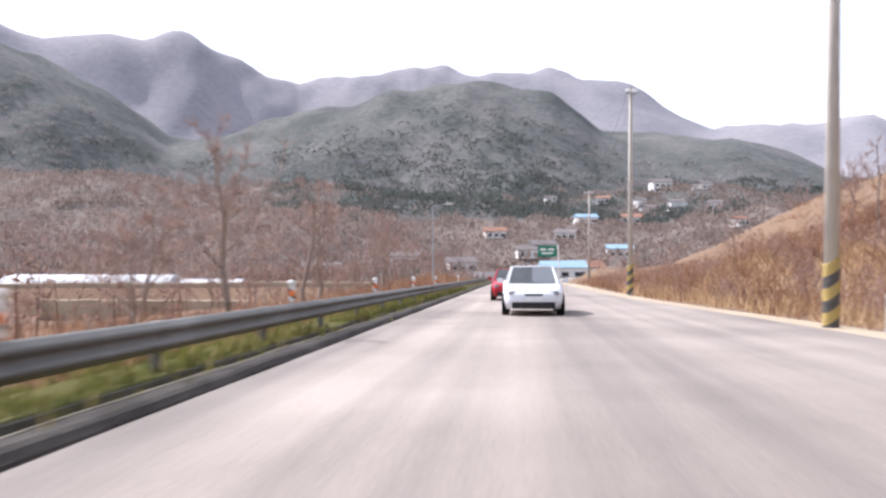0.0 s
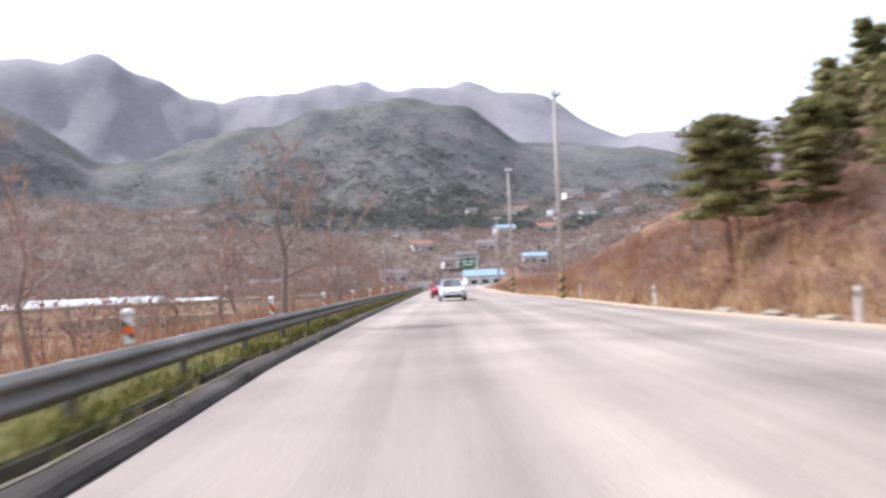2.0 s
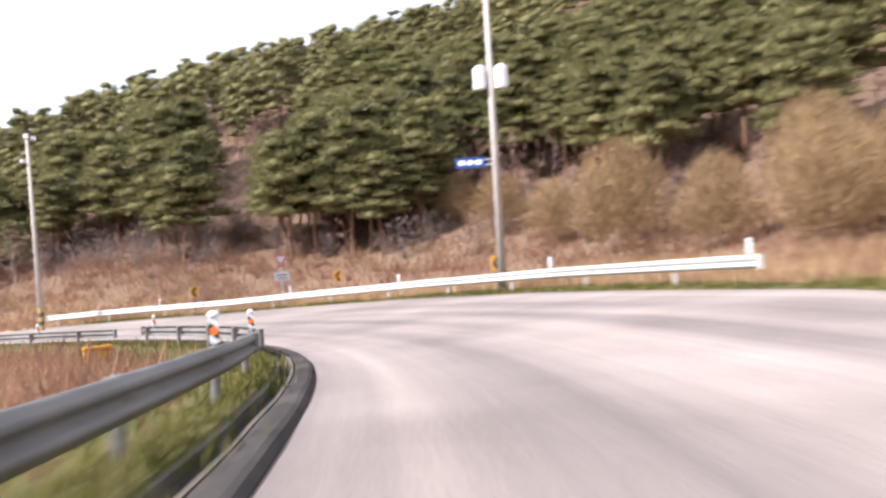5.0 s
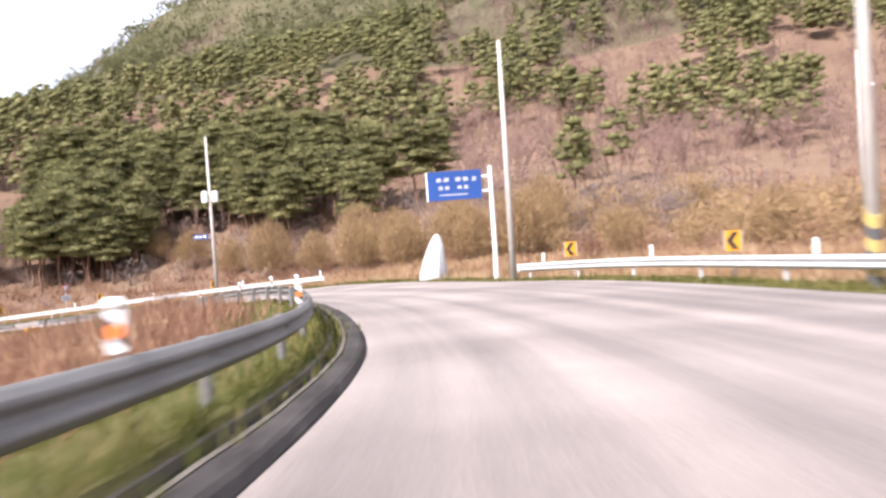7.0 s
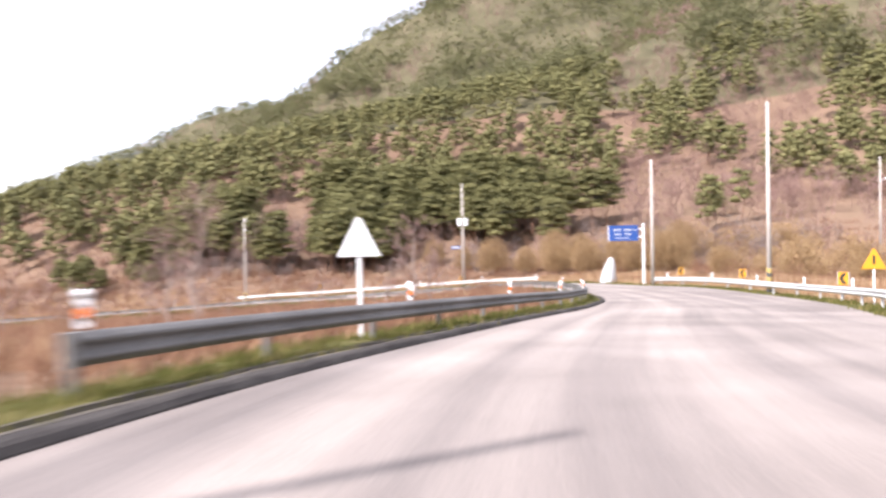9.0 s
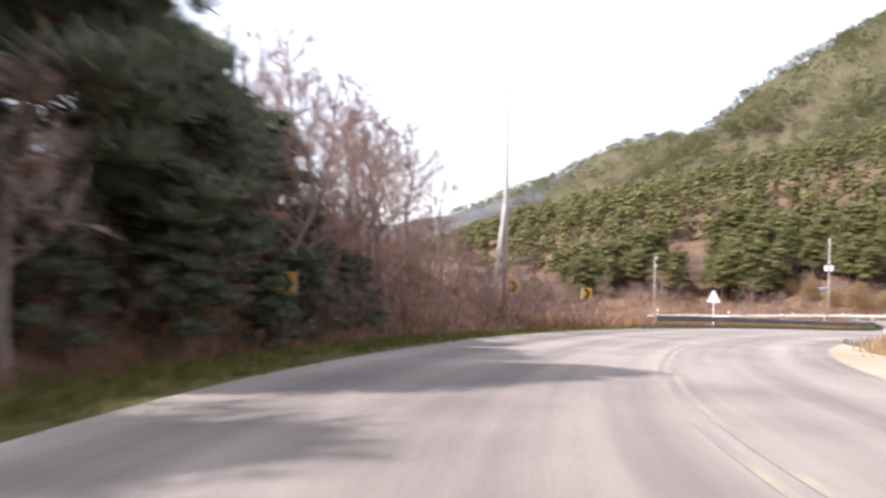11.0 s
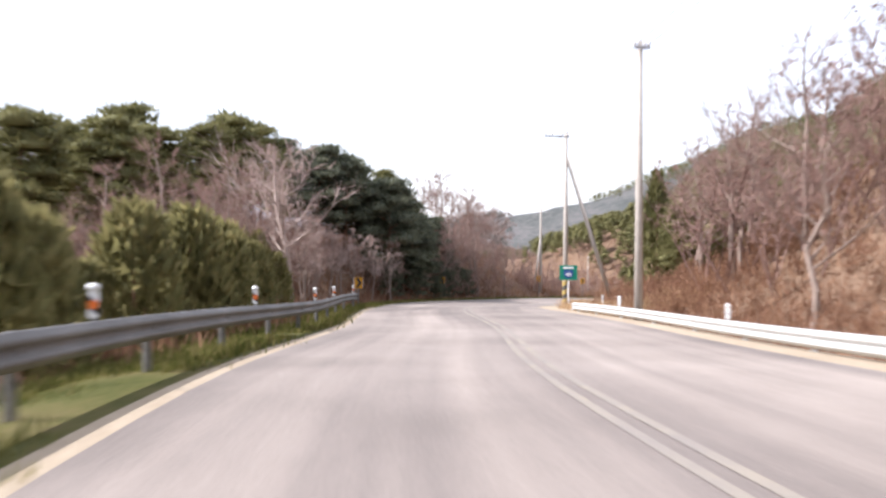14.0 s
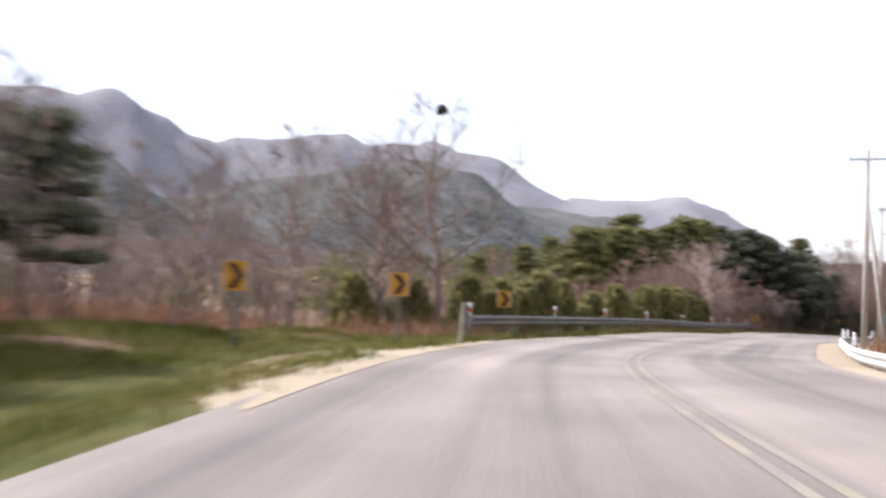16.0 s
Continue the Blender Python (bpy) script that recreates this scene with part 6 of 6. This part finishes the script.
rows = along_road([(166, 9.5), (170, 10.5), (168.5, 13), (174, 10.5), (163.5, 13), (176, 9), (179, 11), (182, 8.5), (185, 10), (173, 12), (188, 8.5)])
planted(kinds_bare, rows, np.concatenate([rs.uniform(0.4, 0.6, 5), rs.uniform(0.7, 1.0, len(rows) - 5)]), 30)
rows = along_road([(177 + 0.85 * i, 7.4 + 4.0 * abs(math.sin(i * 2.4))) for i in range(7, 26)])
planted([tree_kind("evergreen_bush", *pine_shape(126, 8.0, 26, 110, 0.5, 0.04, 0.34, 0.55, 0.7), M_BARK, M_DARK_PINE, "crown", "low dark evergreen bush on the shaded bank", "bush", "evergreen bushes on the bank")], rows, rs.uniform(0.24, 0.42, len(rows)), 31)
pts = np.concatenate([beside(380, 164, 222, 2.8, 30, 1, 12), beside(150, 161, 192, 2.6, 9, 1, 74)])
scattered("bank_scrub", [both(s) for s in SMALL_BARES], pts, rs.uniform(0.25, 0.6, len(pts)), M_TWIG, "dark tangled leafless scrub on the bank", "scrub", 12)
pts = beside(230, 195, 262, 12, 60, 1, 13)
gm = wobble(pts[:, 0], pts[:, 1], 30, 14) > 0.1
scattered("pine_wood", [both(s) for s in FAR_PINES], pts[gm], rs.uniform(0.4, 0.68, int(gm.sum())), M_PINE, "pines beyond the hedge", "pine wood", 13)
scattered("bare_wood", [both(s) for s in SMALL_BARES], pts[~gm], rs.uniform(0.7, 1.1, int((~gm).sum())), M_TWIG, "leafless trees beyond the hedge", "bare wood", 14)

# clipped conifers behind the rail of the last straight
kinds = [tree_kind("hedge_conifer", *cedar_shape(160 + i, 4.4, 2.9, 1000, 0.42), M_BARK, M_CEDAR, "foliage", "yellow-green columnar conifer in a roadside row", "conifer", "row of conifers") for i in range(4)]
rows = along_road([(225.5 + 1.45 * i + rs.uniform(-0.5, 0.5), 6.9 + rs.uniform(-0.7, 0.7)) for i in range(34)] + [(227 + 2.0 * i + rs.uniform(-0.5, 0.5), 9.6 + rs.uniform(-0.9, 0.9)) for i in range(26)])
planted(kinds, rows, rs.uniform(0.46, 0.78, len(rows)), 15)

# bank of the last straight
pts = beside(720, 219, 345, 4.5, 46, -1, 16, 0.85)
o = np.hypot(pts[:, 0] + 178, pts[:, 1] + 130).argsort()
planted(kinds_bare, pts[o[:70]], rs.uniform(0.65, 1.05, 70), 17)
rest = pts[o[70:]]
gm = wobble(rest[:, 0], rest[:, 1], 26, 18) > 0.75
scattered("pine_wood", [s[1] for s in SMALL_PINES], rest[gm], rs.uniform(0.6, 0.95, int(gm.sum())), M_PINE, "pines on the roadside bank", "pine wood", 18)
scattered("bare_wood", [both(s) for s in SMALL_BARES], rest[~gm], rs.uniform(0.9, 1.35, int((~gm).sum())), M_TWIG, "leafless brown trees on the roadside bank", "bare wood", 19)
pts = np.concatenate([beside(760, 206, 330, 3.4, 24, -1, 34), beside(90, 200, 224, 3.6, 11, -1, 78)])
scattered("brush", [both(b) for b in BRUSH], pts, rs.uniform(0.35, 0.85, len(pts)), M_SCRUB, "red-brown leafless brush on the bank", "brush", 34)
rows = along_road([(215, -15), (212, -17), (217, -17.5), (209, -19), (218, -14.5), (221, -16), (214, -20), (224, -15), (227, -14), (230, -16), (211, -21), (219, -20)])
planted(kinds_bare, rows, rs.uniform(0.95, 1.2, len(rows)), 67)
planted(kinds_hill, along_road([(206, -15), (209.5, -14.5), (202, -16.5), (212, -17)]), [0.72, 0.62, 0.7, 0.7], 84)
rows = along_road([(203.6, -12.8)])
planted([tree_kind("conifer", *cedar_shape(190, 9.5, 4.2, 1900, 0.95), M_BARK, M_PINE, "foliage", "tall pointed green conifer on the bank", "conifer", "conifers on the bank")], rows, [0.95], 20)

# trees beside the first straight, in the field and at the end of the last straight
rows = along_road([(-17.2, 5.9), (4.5, 5.0), (-4, 8.5), (-30, 7.5), (-38, 9), (-47, 7.5), (-56, 8.5), (-64, 10), (-24, 11), (12, 9), (18, 7.5), (26, 9), (-75, 9), (-85, 11), (-12, 14), (2, 16), (33, 11), (-98, 9), (-110, 10),
                   (-20, 9), (-33, 12), (-8, 10), (8, 12), (-42, 13), (-52, 12), (22, 12), (-68, 14), (-80, 15)])
planted(kinds_bare, rows, rs.uniform(0.5, 0.85, len(rows)), 21)
rows = along_road([(267.9, 12.0), (272.9, 8.6), (281, 11.0), (294, 10.5), (299, 12), (289, 15), (303, 11), (277, 18), (285, 20), (297, 17), (306, 15)])
big = [tree_kind("bare_tree", *bare_shape(200 + i, 12.0, 14, 8, 12, spread=0.6, thick=0.019, twig=0.0035), M_GREY_BARK, M_BARK, "crown", "tall leafless tree standing behind the verge", "bare tree", "tall leafless trees") for i in range(3)]
planted(big, rows, [0.8, 1.08, 0.75, 0.7, 0.7, 0.7, 0.6, 0.6, 0.6, 0.7, 0.7], 22)
planted(big, along_road([(290.5, 7.9), (274.8, 10.8), (276.5, 9.4), (296, 13.5)]), [0.42, 0.86, 0.7, 0.6], 77)
pts = beside(360, 268, 335, 7.5, 34, 1, 35)
scattered("bare_wood", [both(s) for s in SMALL_BARES], pts, rs.uniform(0.5, 1.1, len(pts)), M_BROWN_WOOD, "leafless brown trees behind the verge", "bare wood", 35)
pts = beside(1700, 240, 360, 24, 170, 1, 65, 0.8)
scattered("bare_wood", [both(s) for s in FAR_BARES], pts, rs.uniform(0.5, 0.95, len(pts)), M_BROWN_WOOD, "leafless brown woodland below the road", "bare wood", 80)
rows = along_road([(160, 22), (163, 25), (166, 23), (170, 27), (174, 24), (157, 28), (153, 24)])
planted(kinds_bare, rows, rs.uniform(0.8, 1.1, len(rows)), 23)
rows = along_road([(130, 9), (138, 16), (146, 10), (115, 14), (101, 12), (92, 20), (119, 24), (153, 15)])
planted(kinds_bare, rows, rs.uniform(0.35, 0.7, len(rows)), 24)

# the last three pines stand out of sight, added to cast shade on the verge
planted(kinds_dark, along_road([(289.6, 12.8), (291.5, 15), (294, 14.5), (297, 13.2), (300.5, 13.5)]), [0.52, 0.45, 0.75, 0.72, 0.7], 70)

# scrub, straw and grass
SCRUB = [tuft_shape(220 + i, 0.8, 1.3, 14, 0.055) for i in range(6)]
STRAW = [tuft_shape(240 + i, 0.7, 0.7, 13, 0.055) for i in range(6)]
GRASS = [tuft_shape(260 + i, 0.2, 0.5, 10, 0.036) for i in range(6)]
pts = np.concatenate([beside(8000, -110, 330, 2.6, 16, -1, 25), beside(4000, -110, 330, 12, 45, -1, 36), beside(8000, -110, 170, 2.4, 18, 1, 37), beside(4000, -110, 170, 14, 45, 1, 38),
                      beside(3200, 168, 283, 2.6, 20, 1, 39), beside(1100, 283, 330, 8.0, 22, 1, 83)])
scattered("scrub", SCRUB, pts, rs.uniform(0.5, 1.5, len(pts)), M_SCRUB, "red-brown winter scrub covering banks and fields", "scrub", 25)
pts = np.concatenate([beside(1500, -60, 26, 2.4, 8, -1, 26), beside(3200, 26, 66, 2.0, 6.5, -1, 40), beside(5500, 66, 135, 2.0, 12, -1, 47), beside(1600, 200, 226, 1.6, 7, -1, 41), beside(900, 160, 176, 1.5, 6, -1, 42), beside(2500, 40, 160, 5, 20, 1, 43)])
scattered("straw", STRAW, pts, rs.uniform(0.5, 1.4, len(pts)), M_STRAW, "straw-coloured dry grass behind the shoulder", "dry grass", 26)
pts = np.concatenate([beside(17000, -60, 162, 0.78, 3.2, 1, 27, 1.5), beside(2800, 162, 220, 0.35, 3.2, 1, 44), beside(8000, 220, 286, 0.64, 3.6, 1, 46, 1.4), beside(7000, 284, 318, 0.5, 8.0, 1, 48), beside(5000, 26, 160, 0.3, 2.4, -1, 45)])
pts = pts[wobble(pts[:, 0], pts[:, 1], 7, 27) > -0.6]
s, lat, zr, zb = road_frame(pts[:, 0], pts[:, 1])
out = np.where(lat > 0, lat - np.interp(s, LS, EDGE_R), -lat + np.interp(s, LS, EDGE_L))
pts[:, 2] = np.where(out < 1.1, zr + np.where((lat > 0) & (s < 162), 0.07, 0.02), pts[:, 2] + 0.1)
scattered("grass", GRASS, pts, rs.uniform(0.5, 1.6, len(pts)), M_GRASS, "short patchy green and yellow grass on the verges", "grass", 27)
pts = spots(4600, -180, 10, 5, 330, lambda x, y, s, lat, out: (lat > 0) & (out > 10) & ((y > 165) | ((out < 75) & (np.sin(x * 91.7 + y * 37.3) > 0.45))) & ((y < 140) | (y > 165)), 28)
scattered("bare_wood", [both(s) for s in FAR_BARES], pts, rs.uniform(0.35, 0.95, len(pts)), M_TWIG, "leafless brown woodland in the valley", "bare wood", 28)
pts = spots(900, 5, 160, 40, 330, lambda x, y, s, lat, out: (lat < 0) & (out > 5) & (out < 110), 29)
scattered("bare_wood", [both(s) for s in SMALL_BARES], pts, rs.uniform(0.25, 0.75, len(pts)), M_TWIG, "leafless brown scrub woodland along the road", "bare wood", 29)

# woods on the far slopes
def clump(seed, n, wide, tall, size):
    """A ragged tuft of broad blades, the crown of a far tree."""
    r = np.random.RandomState(seed)
    p = r.normal(size=(n, 3))
    p /= np.linalg.norm(p, axis=1)[:, None]
    p[:, 2] = np.abs(p[:, 2])
    c = p * [wide / 2, wide / 2, tall * 0.6]
    leaves = blades(r, c, p + [0, 0, 0.4] + r.normal(size=(n, 3)) * 0.5, size * r.uniform(0.7, 1.3, n), size * r.uniform(0.35, 0.7, n))
    return leaves


CLUMPS = [clump(300 + i, 24, 9.0, 5.0, 1.9) for i in range(8)]
CROWNS = [clump(320 + i, 34, 6.2, 7.4, 1.25) for i in range(8)]
FAR_TWIGS = [clump(310 + i, 22, 9.0, 4.5, 1.8) for i in range(8)]
r = np.random.RandomState(50)
az, rad = np.radians(r.uniform(-34, 46, 12500)), np.sqrt(r.uniform(190**2, 820**2, 12500))
x, y = np.sin(az) * rad, np.cos(az) * rad
pts = np.stack([x, y, ground_height(x, y)], 1)
s, lat, zr, zb = road_frame(x, y)
village = (az > 0.03) & (az < 0.34) & (rad < 580)
pts = pts[(np.abs(lat) > 14) & (rad < 560 + 240 * r.uniform(size=len(x))) & (~village | (r.uniform(size=len(x)) < 0.85))]
rad = np.hypot(pts[:, 0], pts[:, 1])
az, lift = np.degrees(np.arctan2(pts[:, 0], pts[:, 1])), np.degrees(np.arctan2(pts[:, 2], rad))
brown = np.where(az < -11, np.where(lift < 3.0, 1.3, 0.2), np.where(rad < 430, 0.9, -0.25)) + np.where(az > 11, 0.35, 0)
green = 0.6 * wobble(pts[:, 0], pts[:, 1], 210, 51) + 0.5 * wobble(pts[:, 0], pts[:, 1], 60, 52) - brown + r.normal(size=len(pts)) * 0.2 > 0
scattered("pine_wood", CLUMPS, pts[green], r.uniform(0.7, 1.4, int(green.sum())), M_HAZY_PINE, "pine woods on the far slopes, haze put into their colour", "pine wood", 53)
# past 640 m the leafless woods take the haze-toned colour
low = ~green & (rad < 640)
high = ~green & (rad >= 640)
scattered("bare_wood", FAR_TWIGS, pts[low], r.uniform(0.6, 1.2, int(low.sum())), M_BROWN_WOOD, "brown leafless woods in the valley", "bare wood", 54)
scattered("bare_wood", FAR_TWIGS, pts[high], r.uniform(0.6, 1.2, int(high.sum())), M_HAZY_TWIG, "leafless woods on the far slopes, greyed by haze put into their colour", "bare wood", 64)

# woods over the top of the great hill
pts = np.concatenate([spots(7600, 240, 440, -430, 260, lambda x, y, s, lat, out: (lat < 0) & (out > 60), 55), spots(2600, 440, 700, -40, 330, lambda x, y, s, lat, out: (lat < 0) & (out > 60), 75)])
green = wobble(pts[:, 0], pts[:, 1], 60, 12) + 0.5 * wobble(pts[:, 0], pts[:, 1], 22, 15) > -0.5
scattered("pine_wood", CROWNS, pts[green], r.uniform(0.75, 1.35, int(green.sum())), M_HILL_PINE, "pine woods over the top of the hill", "pine wood", 56)
scattered("bare_wood", [both(t) for t in FAR_BARES], pts[~green], r.uniform(0.8, 1.3, int((~green).sum())), M_TWIG, "leafless woods over the top of the hill", "bare wood", 57)

# leafless undergrowth at the foot of the great hill
pts = spots(2600, -60, 125, -175, 60, lambda x, y, s, lat, out: (lat < 0) & (out > 14) & (out < 75) & (s < 160), 62)
scattered("undergrowth", [both(t) for t in FAR_BARES], pts, r.uniform(0.3, 0.62, len(pts)), M_TWIG, "leafless brown undergrowth at the foot of the hill", "undergrowth", 62)
pts = beside(160, 20, 165, 4.5, 26, 1, 63)
scattered("brush", [both(b) for b in BRUSH], pts, r.uniform(0.3, 0.7, len(pts)), M_SCRUB, "red-brown leafless brush inside the bend", "brush", 63)

pts = spots(520, -125, -8, 60, 112, lambda x, y, s, lat, out: (lat > 0) & (out > 14), 85)
scattered("brush", [both(b) for b in BRUSH], pts, r.uniform(0.25, 0.6, len(pts)), M_BROWN_WOOD, "low brown brush in the fields and on the levee", "brush", 85)

# brush on the bank of the first straight
pts = beside(900, -90, 34, 3.0, 22, -1, 58)
half = r.uniform(size=len(pts)) < 0.5
scattered("brush", [both(b) for b in BRUSH], pts[half], r.uniform(0.3, 0.85, int(half.sum())), M_SCRUB, "red-brown leafless brush on the knoll", "brush", 59)
scattered("brush", [both(b) for b in BRUSH], pts[~half], r.uniform(0.3, 0.8, int((~half).sum())), M_TWIG, "grey-brown leafless brush on the knoll", "brush", 60)
rows = along_road([(3, -14), (-6, -17), (-14, -13), (-24, -16), (8, -17), (-35, -14), (-46, -17), (14, -15.5), (-18, -20), (-58, -14)])
planted(kinds_bare, rows, r.uniform(0.4, 0.8, len(rows)), 61)

# nest in the tall tree
e = on_road(272.9, 8.6)
bm = bmesh.new()
bmesh.ops.create_icosphere(bm, subdivisions=2, radius=0.26)
for v in bm.verts:
    v.co *= random.Random(int(v.index)).uniform(0.75, 1.15)
ob = mesh_object("nest", bm, stuff_mat("nest_sticks", [(0.03, 0.024, 0.02), (0.07, 0.055, 0.045)], 1.0, 0.95, 0.6, 20.0))
ob.location = (e.x, e.y, height(e.x, e.y) + 10.7)
tagged(ob, "round nest of dark sticks high in a bare tree", "nest")
